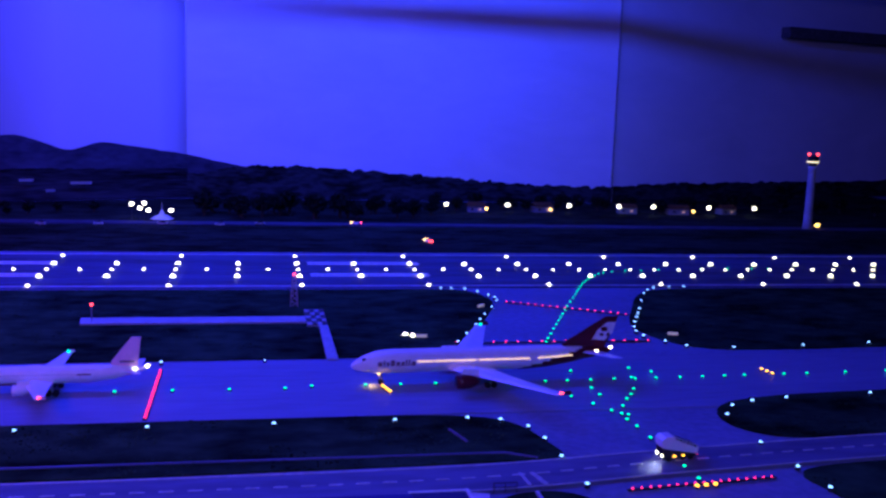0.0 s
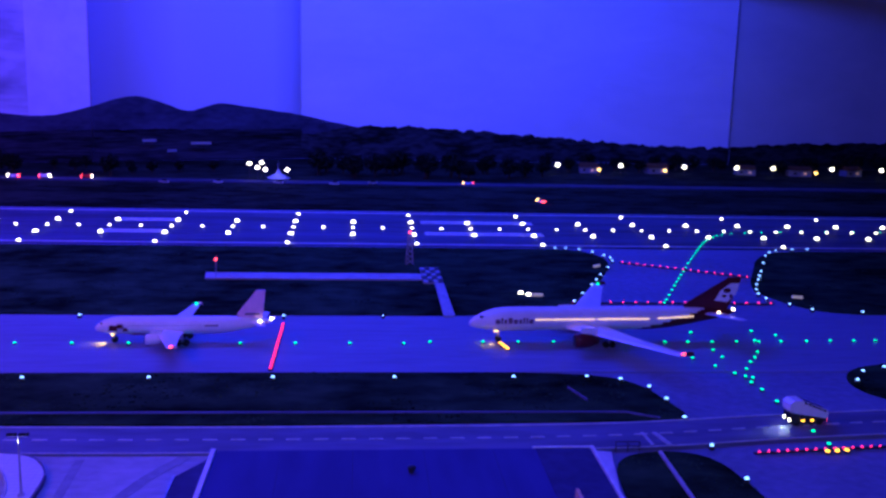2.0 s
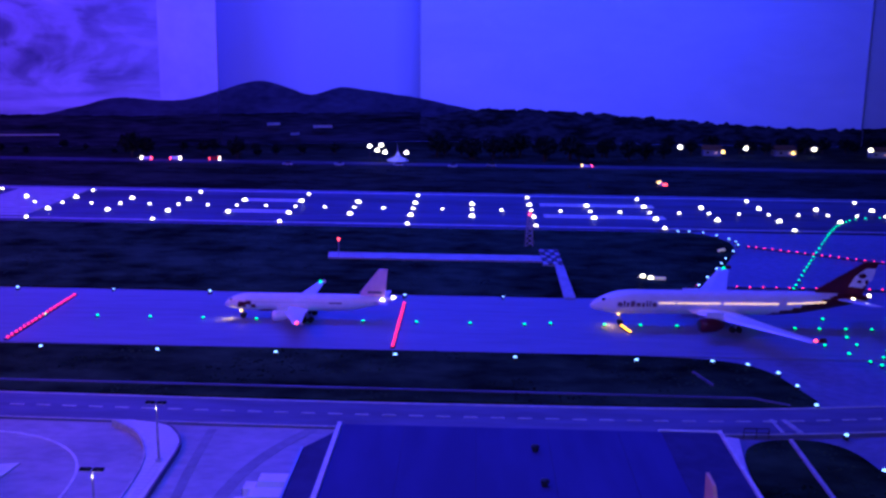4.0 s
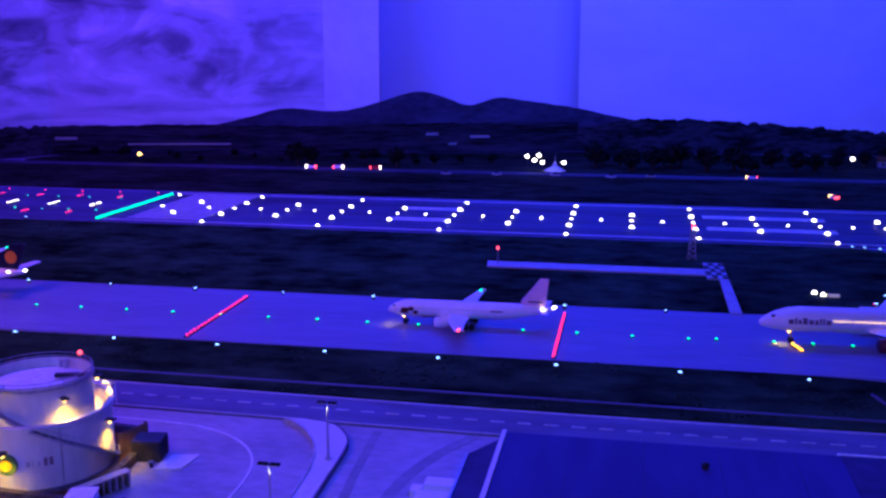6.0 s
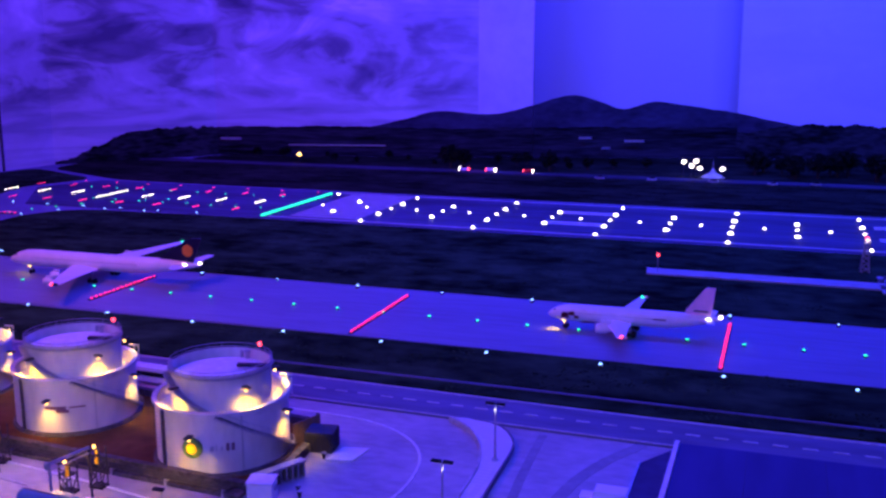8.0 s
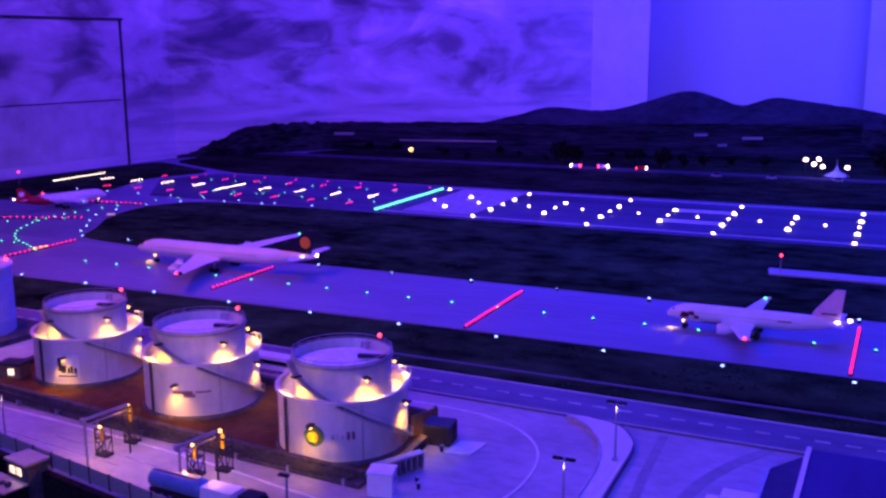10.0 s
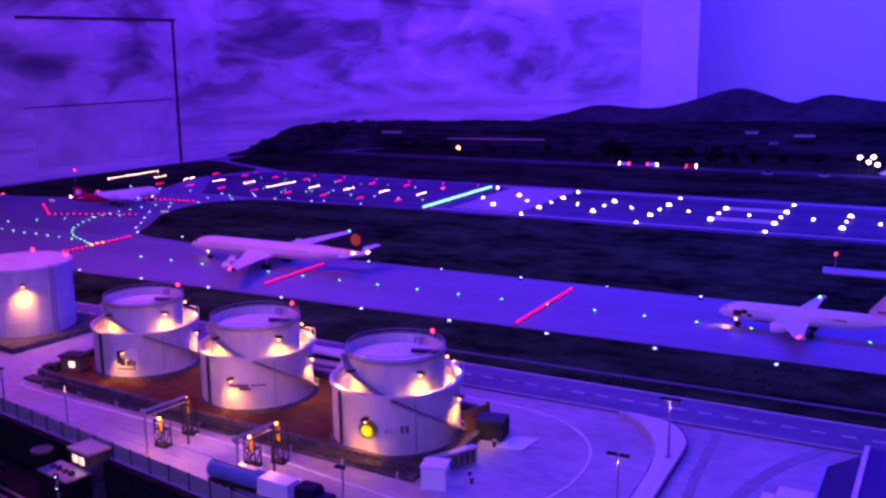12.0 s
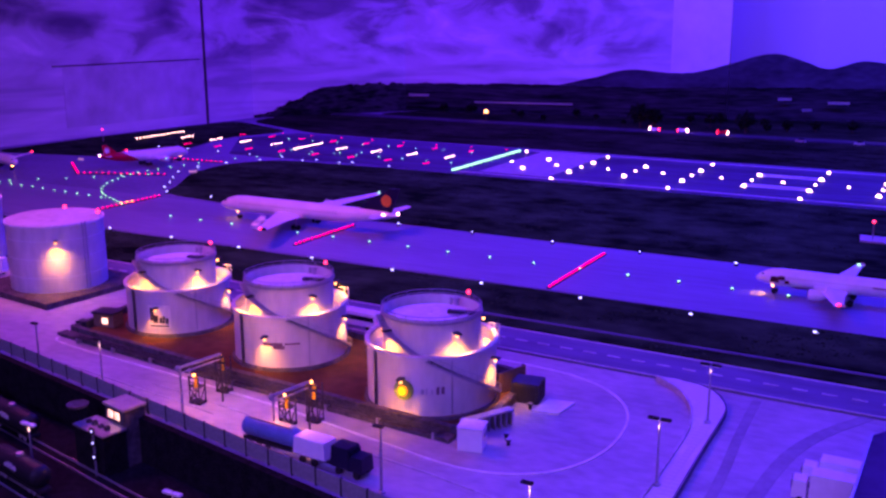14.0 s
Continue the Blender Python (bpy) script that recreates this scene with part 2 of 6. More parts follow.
E_WHITE = glow("warm_white_led", (1.0, 0.86, 0.62), 6.0)
E_COOL = glow("cool_white_led", (0.26, 0.52, 1.0), 2.7)
E_GREEN = glow("green_led", (0.03, 1.0, 0.38), 1.7)
E_RED = glow("red_led", (1.0, 0.02, 0.17), 2.4)
E_REDB = glow("red_beacon", (1.0, 0.05, 0.08), 5.0)
E_ORANGE = glow("orange_led", (1.0, 0.42, 0.04), 4.0)
E_WARM = glow("warm_bulb", (1.0, 0.55, 0.13), 5.0)
E_CABIN = glow("cabin_light", (1.0, 0.62, 0.42), 1.1)
E_DIM = glow("dim_window", (1.0, 0.55, 0.25), 0.25)
E_WINDOW = glow("lit_window", (1.0, 0.8, 0.5), 1.6)


# ---- mesh tools ----
def box(bm, c, s, rz=0.0, taper=1.0):
    """A box with its base centre at c; taper narrows its top."""
    cs, sn = math.cos(rz), math.sin(rz)
    v = []
    for z, k in ((0, 1.0), (s[2], taper)):
        for dx, dy in ((-1, -1), (1, -1), (1, 1), (-1, 1)):
            x, y = dx * s[0] / 2 * k, dy * s[1] / 2 * k
            v.append(bm.verts.new((c[0] + x * cs - y * sn, c[1] + x * sn + y * cs, c[2] + z)))
    for f in ((3, 2, 1, 0), (4, 5, 6, 7), (0, 1, 5, 4), (1, 2, 6, 5), (2, 3, 7, 6), (3, 0, 4, 7)):
        bm.faces.new([v[i] for i in f])
    return bm


def lathe(bm, profile, seg=24, c=(0, 0, 0), axis="z", cap=True):
    """Turns (radius, height) pairs round an axis through c."""
    rings = []
    for r, h in profile:
        ring = []
        for k in range(seg):
            a = 2 * math.pi * k / seg
            p = (r * math.cos(a), r * math.sin(a), h)
            if axis == "x":
                p = (h, r * math.cos(a), r * math.sin(a))
            if axis == "y":
                p = (r * math.sin(a), h, r * math.cos(a))
            ring.append(bm.verts.new((c[0] + p[0], c[1] + p[1], c[2] + p[2])))
        rings.append(ring)
    for a, b in zip(rings, rings[1:]):
        for k in range(seg):
            bm.faces.new((a[k], a[(k + 1) % seg], b[(k + 1) % seg], b[k]))
    if cap:
        bm.faces.new(rings[0][::-1])
        bm.faces.new(rings[-1])
    return bm


def rod(bm, a, b, r, seg=6):
    a, b = Vector(a), Vector(b)
    q = (b - a).to_track_quat("Z", "Y")
    rings = []
    for p in (a, b):
        rings.append([bm.verts.new(p + q @ Vector((r * math.cos(2 * math.pi * k / seg), r * math.sin(2 * math.pi * k / seg), 0))) for k in range(seg)])
    for k in range(seg):
        bm.faces.new((rings[0][k], rings[0][(k + 1) % seg], rings[1][(k + 1) % seg], rings[1][k]))
    bm.faces.new(rings[0][::-1])
    bm.faces.new(rings[1])
    return bm


def prism(bm, poly, z0, z1):
    lo = [bm.verts.new((x, y, z0)) for x, y in poly]
    hi = [bm.verts.new((x, y, z1)) for x, y in poly]
    n = len(poly)
    bm.faces.new(lo[::-1])
    bm.faces.new(hi)
    for k in range(n):
        bm.faces.new((lo[k], lo[(k + 1) % n], hi[(k + 1) % n], hi[k]))
    return bm


def upright(bm, outline, y0, y1):
    """A slab between two planes of y, with its outline given in x and z."""
    a = [bm.verts.new((x, y0, z)) for x, z in outline]
    b = [bm.verts.new((x, y1, z)) for x, z in outline]
    n = len(outline)
    bm.faces.new(a[::-1])
    bm.faces.new(b)
    for k in range(n):
        bm.faces.new((a[k], a[(k + 1) % n], b[(k + 1) % n], b[k]))
    return bm


def ribbon(bm, pts, width, z0, z1):
    """A flat band of that width along a line of points."""
    left, right = [], []
    for k, p in enumerate(pts):
        a, b = Vector(pts[max(0, k - 1)]), Vector(pts[min(len(pts) - 1, k + 1)])
        d = (b - a).normalized()
        n = Vector((-d.y, d.x)) * width / 2
        left.append((p[0] + n.x, p[1] + n.y))
        right.append((p[0] - n.x, p[1] - n.y))
    for k in range(len(pts) - 1):
        prism(bm, [right[k], right[k + 1], left[k + 1], left[k]], z0, z1)
    return bm


def spline(pts, steps=8, closed=False):
    """A smooth line through a few points."""
    out, n = [], len(pts)
    for k in range(n if closed else n - 1):
        def at(i):
            return Vector(pts[i % n] if closed else pts[min(max(i, 0), n - 1)])
        p0, p1, p2, p3 = at(k - 1), at(k), at(k + 1), at(k + 2)
        for s in range(steps):
            t = s / steps
            out.append(tuple(0.5 * (2 * p1 + (p2 - p0) * t + (2 * p0 - 5 * p1 + 4 * p2 - p3) * t * t + (3 * p1 - p0 - 3 * p2 + p3) * t ** 3)))
    if not closed:
        out.append(tuple(pts[-1]))
    return out


def mesh_of(name, bm, material, smooth=False):
    bmesh.ops.recalc_face_normals(bm, faces=bm.faces)
    me = bpy.data.meshes.new(name)
    bm.to_mesh(me)
    bm.free()
    me.materials.append(material)
    if smooth:
        me.shade_smooth()
    return me


def part(name, bm, material, parent, label="", smooth=False):
    ob = new(name, bm if isinstance(bm, bpy.types.Mesh) else mesh_of(name, bm, material, smooth))
    ob.parent = parent
    if label:
        ob["label"] = label
    return ob


def thing(name, label, category, at=None, group=""):
    ob = tagged(new(name), label, category, group)
    ob.empty_display_size = 0.02
    if at is not None:
        ob.matrix_basis = at
    return ob


def structure(name, bm, material, label, category, smooth=False):
    return tagged(new(name, mesh_of(name, bm, material, smooth)), label, category, "", "structure")


def B():
    return bmesh.new()


# ---- ground ----
FENCE_A, FENCE_B = Vector((-1.9, 1.838)), Vector((0.2, 1.458))
structure("ground", prism(B(), [(-4.3, 2.25), (-1.9, 1.838), (0.2, 1.458), (0.25, 0.75), (6.4, 0.75), (6.4, 8.6), (-4.3, 8.6)], -0.06, 0), M_ASPHALT,
          "grey model airfield asphalt base", "ground")
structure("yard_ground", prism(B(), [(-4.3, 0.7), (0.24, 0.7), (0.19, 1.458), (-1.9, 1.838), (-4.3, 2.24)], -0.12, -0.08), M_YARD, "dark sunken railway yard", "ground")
# added cover, coloured near-black to keep the pale slab edge dark
structure("slab_edge_cover", prism(B(), [(-4.3, 2.235), (-1.9, 1.823), (0.2, 1.443), (0.2, 1.457), (-1.9, 1.837), (-4.3, 2.249)], -0.08, 0.002), M_YARD, "near-black cover over the slab edge above the yard", "wall")
structure("apron", prism(B(), [(-2.6, 2.03), (-1.88, 1.848), (0.2, 1.468), (0.26, 0.8), (1.26, 0.8), (1.26, 2.18), (-2.6, 2.18)], 0, 0.003), M_CONCRETE,
          "pale concrete apron round the fuel depot", "apron")
structure("runway", prism(B(), [(-2.55, 4.12), (6.3, 4.12), (6.3, 4.93), (-2.75, 4.93), (-2.9, 4.6)], 0, 0.003), M_RUNWAY, "dark asphalt runway with worn tyre streaks", "runway")
structure("taxiway", prism(B(), [(-3.6, 2.63), (3.9, 2.63), (3.9, 3.10), (-3.6, 3.10)], 0, 0.003), M_TAXI, "blue-grey asphalt taxiway", "taxiway")
ROADLINE = spline([(-2.9, 2.255), (-0.5, 2.246), (0.6, 2.229), (1.3, 2.236), (1.75, 2.285), (2.4, 2.34), (3.6, 2.40)], 6)
structure("service_road", ribbon(B(), ROADLINE, 0.13, 0, 0.006), M_ROAD, "dark service road with dashed centre line", "road")


def offset(line, d):
    out = []
    for k, p in enumerate(line):
        a, b = Vector(line[max(0, k - 1)]), Vector(line[min(len(line) - 1, k + 1)])
        t = (b - a).normalized()
        out.append((p[0] - t.y * d, p[1] + t.x * d))
    return out


structure("road_edge_line", ribbon(B(), offset(ROADLINE, 0.061), 0.005, 0.006, 0.0075), M_PAINT_DIM, "thin white road edge line", "road marking")
structure("road_edge_line", ribbon(B(), offset(ROADLINE, -0.061), 0.003, 0.006, 0.0075), M_PAINT_DIM, "thin white road edge line", "road marking")
bm = B()
x = -2.0
while x < 2.9:
    k = min(range(len(ROADLINE) - 1), key=lambda i: abs(ROADLINE[i][0] - x))
    y = float(np.interp(x, [p[0] for p in ROADLINE], [p[1] for p in ROADLINE]))
    y2 = float(np.interp(x + 0.026, [p[0] for p in ROADLINE], [p[1] for p in ROADLINE]))
    ribbon(bm, [(x, y), (x + 0.026, y2)], 0.0045, 0.006, 0.0075)
    x += 0.0505
structure("road_centre_dashes", bm, M_PAINT_DIM, "dashed white centre line of the service road", "road marking")
structure("drain_strip", ribbon(B(), [(-0.4, 2.378), (0.6, 2.372), (1.40, 2.365), (1.46, 2.33)], 0.005, 0.004, 0.007), M_ROAD, "narrow pale drain strip in the turf", "kerb")

# turf patches
TURF = {
    "near": [(-2.9, 2.345), (-2.9, 2.57), (-1.8, 2.60), (0.3, 2.625), (1.25, 2.625), (1.42, 2.60), (1.485, 2.53), (1.505, 2.44), (1.530, 2.34), (1.48, 2.325), (0.6, 2.312), (-0.6, 2.335)],
    "near_right": [(1.965, 2.575), (2.03, 2.66), (2.20, 2.705), (2.6, 2.73), (3.7, 2.76), (3.7, 2.50), (2.4, 2.415), (2.06, 2.395), (1.97, 2.47)],
    "low_right": [(1.955, 2.205), (2.06, 2.242), (2.5, 2.265), (3.4, 2.31), (3.4, 0.9), (1.995, 0.9), (1.985, 2.10)],
    "low_mid": [(1.322, 2.160), (1.50, 2.170), (1.53, 1.98), (1.60, 0.9), (1.29, 0.9), (1.296, 2.0)],
    "middle": [(-2.05, 3.17), (-2.10, 3.30), (-2.28, 3.56), (-2.33, 3.85), (-2.2, 4.06), (-1.6, 4.09), (1.55, 4.09), (1.69, 4.07), (1.755, 3.88), (1.66, 3.62), (1.57, 3.40), (1.45, 3.21), (1.2, 3.13), (-1.7, 3.13)],
    "middle_right": [(2.105, 3.40), (2.12, 3.52), (2.32, 3.96), (2.45, 4.08), (2.8, 4.09), (5.8, 4.09), (5.8, 3.22), (2.8, 3.168), (2.50, 3.148), (2.24, 3.160), (2.15, 3.245)],
    "far": [(-2.70, 4.99), (-2.2, 4.97), (6.1, 4.97), (6.1, 5.86), (-3.45, 5.86), (-3.4, 5.3)],
    "hill_foot": [(-2.95, 6.03), (6.1, 6.03), (6.1, 8.2), (3.4, 7.22), (0.46, 7.18), (-0.8, 6.74), (-2.85, 6.30)],
    "left_end": [(-3.66, 3.62), (-2.95, 3.78), (-2.85, 4.15), (-3.0, 4.6), (-2.85, 4.98), (-3.45, 5.25), (-3.52, 5.2), (-3.62, 4.4)],
}


def inside(poly, x, y):
    hit = False
    for (x1, y1), (x2, y2) in zip(poly, poly[1:] + poly[:1]):
        if (y1 > y) != (y2 > y) and x < (x2 - x1) * (y - y1) / (y2 - y1) + x1:
            hit = not hit
    return hit


def rounded(poly, times=3, reach=0.06):
    """The outline with its corners cut back."""
    for _ in range(times):
        out = []
        for k, p in enumerate(poly):
            p, a, b = Vector(p), Vector(poly[k - 1]), Vector(poly[(k + 1) % len(poly)])
            for q in (a, b):
                d = q - p
                out.append(tuple(p + d * min(0.25, reach / max(d.length, 1e-6))))
        poly, reach = out, reach * 0.5
    return poly


for key, poly in TURF.items():
    poly = rounded(poly)
    structure("turf_" + key, prism(B(), poly, 0, 0.004), M_FARTURF if key in ("far", "hill_foot") else M_GRASS, "dark mottled model turf beside the paved ways", "grass")
    rng = random.Random(len(key))
    xs, ys = [p[0] for p in poly], [p[1] for p in poly]
    area = (max(xs) - min(xs)) * (max(ys) - min(ys))
    count = int(min(8000, area * (6500 if max(ys) < 4.2 else 1500)))
    verts, faces = [], []
    for _ in range(count):
        px, py = rng.uniform(min(xs), max(xs)), rng.uniform(min(ys), max(ys))
        if not inside(poly, px, py) or noise.noise((px * 5, py * 7, 0.3)) < -0.12:
            continue
        s = rng.uniform(0.003, 0.007) * (1 if max(ys) < 4.2 else 1.6)
        a = rng.uniform(0, 6.28)
        n = len(verts)
        for k in range(3):
            verts.append((px + s * math.cos(a + 2.1 * k), py + s * math.sin(a + 2.1 * k), 0.003))
        verts.append((px + s * 0.3 * math.cos(a), py + s * 0.3 * math.sin(a), 0.004 + s * rng.uniform(0.15, 0.5)))
        faces += [(n, n + 1, n + 3), (n + 1, n + 2, n + 3), (n + 2, n, n + 3)]
    me = bpy.data.meshes.new("grass_tufts")
    me.from_pydata(verts, [], faces)
    me.materials.append(M_FARTURF if key in ("far", "hill_foot") else M_BLADE)
    tagged(new("grass_tufts", me), "short dark grass tufts on model turf", "grass", "", "stuff")

structure("far_road", prism(B(), [(-3.2, 5.89), (6.0, 5.89), (6.0, 6.00), (-3.2, 6.00)], 0, 0.006), M_FARROAD, "narrow grey perimeter road behind the runway", "road")

# markings
MARKS = B()
for y in (4.885, 4.155):
    prism(MARKS, [(-1.3, y - 0.010), (6.2, y - 0.010), (6.2, y + 0.010), (-1.3, y + 0.010)], 0.003, 0.0045)
structure("runway_edge_lines", MARKS, M_PAINT_DIM, "white runway edge lines", "runway marking")
bm = B()
for x0, x1 in ((-0.15, 0.09), (1.12, 1.60)):
    for y in (4.655, 4.385):
        for d in (-0.020, 0.020):
            prism(bm, [(x0, y + d - 0.011), (x1, y + d - 0.011), (x1, y + d + 0.011), (x0, y + d + 0.011)], 0.003, 0.0045)
structure("touchdown_markings", bm, M_PAINT, "paired white touchdown stripes on the runway", "runway marking")
bm = B()
for k in range(12):
    y = 4.20 + k * 0.056
    prism(bm, [(-1.22, y), (-0.90, y), (-0.90, y + 0.040), (-1.22, y + 0.040)], 0.003, 0.0045)
structure("threshold_bars", bm, M_PAINT_DIM, "white piano-key bars at the runway threshold", "runway marking")
structure("signal_strip", prism(B(), [(0.38, 3.545), (1.058, 3.545), (1.058, 3.625), (0.37, 3.625)], 0.004, 0.0085), M_STRIP, "long pale paved strip in the turf", "path")
structure("signal_path", prism(B(), [(1.090, 3.10), (1.121, 3.10), (1.122, 3.499), (1.095, 3.499)], 0.004, 0.0085), M_STRIP, "pale footpath from taxiway to the chequered pad", "path")
pad = structure("chequered_pad", prism(B(), [(1.060, 3.502), (1.122, 3.502), (1.122, 3.722), (1.060, 3.722)], 0.004, 0.0085), M_STRIP, "black and white chequered ground pad", "path")
sq = mesh_of("tile", prism(B(), [(0, 0), (0.0155, 0), (0.0155, 0.044), (0, 0.044)], 0, 0.003), M_BLACK)
for i in range(4):
    for j in range(5):
        if (i + j) % 2:
            t = part("tile", sq, None, pad)
            t.location = (1.060 + i * 0.0155, 3.502 + j * 0.044, 0.0075)
APRON_LINE = spline([(-1.00, 1.86), (-0.99, 1.80), (-0.93, 1.772), (-0.60, 1.748), (-0.30, 1.717), (-0.10, 1.685), (0.06, 1.668), (0.165, 1.715), (0.215, 1.82), (0.208, 1.96), (0.15, 2.055), (0.04, 2.112), (-0.14, 2.125)], 6)
structure("lane_line", ribbon(B(), [(-0.62, 1.700), (-0.30, 1.664), (0.02, 1.628), (0.17, 1.600)], 0.0036, 0.003, 0.0045), M_PAINT_DIM, "worn white lane line on the apron", "apron marking")
structure("lane_line", ribbon(B(), [(-0.95, 1.705), (-0.50, 1.655), (-0.42, 1.645)], 0.003, 0.003, 0.0045), M_PAINT_DIM, "worn white lane line on the apron", "apron marking")
structure("apron_guide_line", ribbon(B(), APRON_LINE, 0.0042, 0.003, 0.0045), M_PAINT, "curved thin white guide line on the apron", "apron marking")
inner = spline([(0.195, 2.160), (0.225, 2.138), (0.260, 2.102), (0.290, 2.047), (0.305, 1.995), (0.314, 1.930), (0.318, 1.810), (0.319, 1.695), (0.318, 1.50)], 6)
outer = spline([(0.235, 2.166), (0.279, 2.156), (0.309, 2.136), (0.337, 2.089), (0.347, 2.040), (0.350, 1.930), (0.353, 1.820), (0.357, 1.715), (0.362, 1.50)], 6)
island = structure("kerb_island", prism(B(), inner + outer[::-1], 0.003, 0.011), M_PAVER, "pale paved kerb island between apron and yard", "kerb")
structure("island_kerb", ribbon(B(), offset(inner, 0.0), 0.004, 0.003, 0.014), M_PAINT_DIM, "pale kerbstones along the island", "kerb")
structure("island_kerb", ribbon(B(), offset(outer, 0.001), 0.003, 0.003, 0.0125), M_ROAD, "grey gutter stones along the island", "kerb")
paver = mesh_of("paving_slab", box(B(), (0, 0, 0), (0.0116, 0.0116, 0.0012), 0, 0.97), M_PAVER)
n = 0
for i in range(60):
    for j in range(8):
        px, py = 0.262 + j * 0.0122, 1.52 + i * 0.0122
        if n < 290 and inside(inner + outer[::-1], px, py) and inside(inner + outer[::-1], px + 0.007, py) and inside(inner + outer[::-1], px - 0.007, py):
            o = part("paving_slab", paver, None, island)
            o.location = (px, py, 0.0104)
            n += 1
structure("tyre_stain", ribbon(ribbon(B(), spline([(0.379, 2.15), (0.386, 1.98), (0.396, 1.836), (0.405, 1.60)], 6), 0.016, 0.003, 0.0036), spline([(0.56, 2.165), (0.50, 2.05), (0.462, 1.90), (0.445, 1.60)], 6), 0.022, 0.003, 0.0036), M_STAIN, "dark tyre stains on the yard concrete", "stain")
for jx in (-0.75, -0.45, -0.15):
    structure("slab_joint", ribbon(B(), [(jx, 2.175), (jx + 0.01, 2.07)] if jx < 0.05 else [(jx, 2.10), (jx + 0.02, 1.60)], 0.0022, 0.003, 0.0035), M_ASPHALT, "dark joint between apron slabs", "joint")
structure("yard_pavement", prism(B(), [(1.262, 0.8), (1.285, 0.8), (1.292, 2.0), (1.318, 2.16), (1.262, 2.175)], 0.0, 0.006), M_PAVER, "pale strip of pavement beside the hangar", "pavement")

# ---- backdrop and room ----
WALL = [(-4.25, 1.2), (-3.78, 3.6), (-3.55, 5.5), (-2.9, 6.35), (-0.8, 6.8), (0.46, 7.25), (3.46, 7.3), (4.75, 7.74), (6.5, 8.25)]
NAMES = ("wall_west", "wall_west_door", "wall_corner", "wall_northwest", "wall_fold", "wall_north", "wall_northeast", "wall_east_panel")
WALLS = []
for k, nm in enumerate(NAMES):
    a, b = Vector(WALL[k]), Vector(WALL[k + 1])
    d = (b - a).normalized()
    n = Vector((-d.y, d.x))
    WALLS.append((a, b, n))
    # the fold sheet carries painted shading towards both of its edges
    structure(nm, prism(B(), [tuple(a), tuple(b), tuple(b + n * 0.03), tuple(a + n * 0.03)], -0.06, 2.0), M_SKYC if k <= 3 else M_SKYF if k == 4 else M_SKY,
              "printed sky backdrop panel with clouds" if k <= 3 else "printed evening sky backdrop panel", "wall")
a, b, n = WALLS[3]
d = (b - a).normalized()
lap = [b - d * 0.36 - n * 0.004, b - d * 0.004 - n * 0.004, b - d * 0.004 - n * 0.0005, b - d * 0.36 - n * 0.0005]
structure("wall_overlap_sheet", prism(B(), [tuple(q) for q in lap], 0.0, 2.0), M_SKYL, "overlapping pale sheet of printed sky", "wall")
for q, w in ((Vector(WALL[5]), 0.007), (Vector(WALL[6]), 0.010), (Vector(WALL[4]), 0.004)):
    structure("panel_joint", box(B(), (q.x, q.y - 0.004, 0.0), (w, 0.008, 2.0)), M_STEEL, "narrow grey joint between backdrop panels", "trim")
structure("ceiling", prism(B(), [(-4.5, -1.6), (6.6, -1.6), (6.6, 8.8), (-4.5, 8.8)], 2.0, 2.05), M_ROOM, "black exhibition hall ceiling", "ceiling")
structure("floor", prism(B(), [(-4.5, -1.6), (6.6, -1.6), (6.6, 8.8), (-4.5, 8.8)], -0.95, -0.9), M_ROOM, "black exhibition hall floor", "floor")
structure("wall_south", prism(B(), [(-4.5, -1.65), (6.6, -1.65), (6.6, -1.6), (-4.5, -1.6)], -0.9, 2.0), M_ROOM, "black hall wall", "wall")
structure("wall_far_west", prism(B(), [(-4.5, -1.6), (-4.45, -1.6), (-4.45, 8.8), (-4.5, 8.8)], -0.9, 2.0), M_ROOM, "black hall wall", "wall")
structure("wall_far_east", prism(B(), [(6.55, -1.6), (6.6, -1.6), (6.6, 8.8), (6.55, 8.8)], -0.9, 2.0), M_ROOM, "black hall wall", "wall")
structure("wall_back", prism(B(), [(-4.45, 8.7), (6.55, 8.7), (6.55, 8.75), (-4.45, 8.75)], -0.9, 2.0), M_ROOM, "black hall wall", "wall")
structure("cable_tray", prism(B(), [(5.0, 7.68), (6.35, 8.02), (6.33, 8.12), (4.98, 7.78)], 1.275, 1.36), M_WALLC, "dark tray on the hall wall", "trim")
# out of view; placed to throw a shaded band along the wall top
structure("unseen_beam", prism(B(), [(0.9, 6.05), (6.2, 6.05), (6.2, 6.12), (0.9, 6.12)], 1.60, 1.64), M_ROOM, "unseen dark beam that throws a band of shade", "beam")

# access door in the west backdrop
a, b, n = WALLS[1]


def on_wall(a, b, u, off):
    d = (b - a).normalized()
    return a + d * u + Vector((d.y, -d.x)) * off


u0 = 0.49
door = thing("access_door", "tall access door cut into the printed backdrop", "door")
for u, z0, z1, w in ((u0 + 1.03, 0.0, 0.86, 0.011),):
    part("door_seam", prism(B(), [tuple(on_wall(a, b, u, 0.001)), tuple(on_wall(a, b, u + w, 0.001)), tuple(on_wall(a, b, u + w, 0.012)), tuple(on_wall(a, b, u, 0.012))], z0, z1), M_SEAM, door)
part("door_seam", prism(B(), [tuple(on_wall(a, b, u0, 0.001)), tuple(on_wall(a, b, u0 + 1.056, 0.001)), tuple(on_wall(a, b, u0 + 1.056, 0.012)), tuple(on_wall(a, b, u0, 0.012))], 0.861, 0.874), M_SEAM, door)
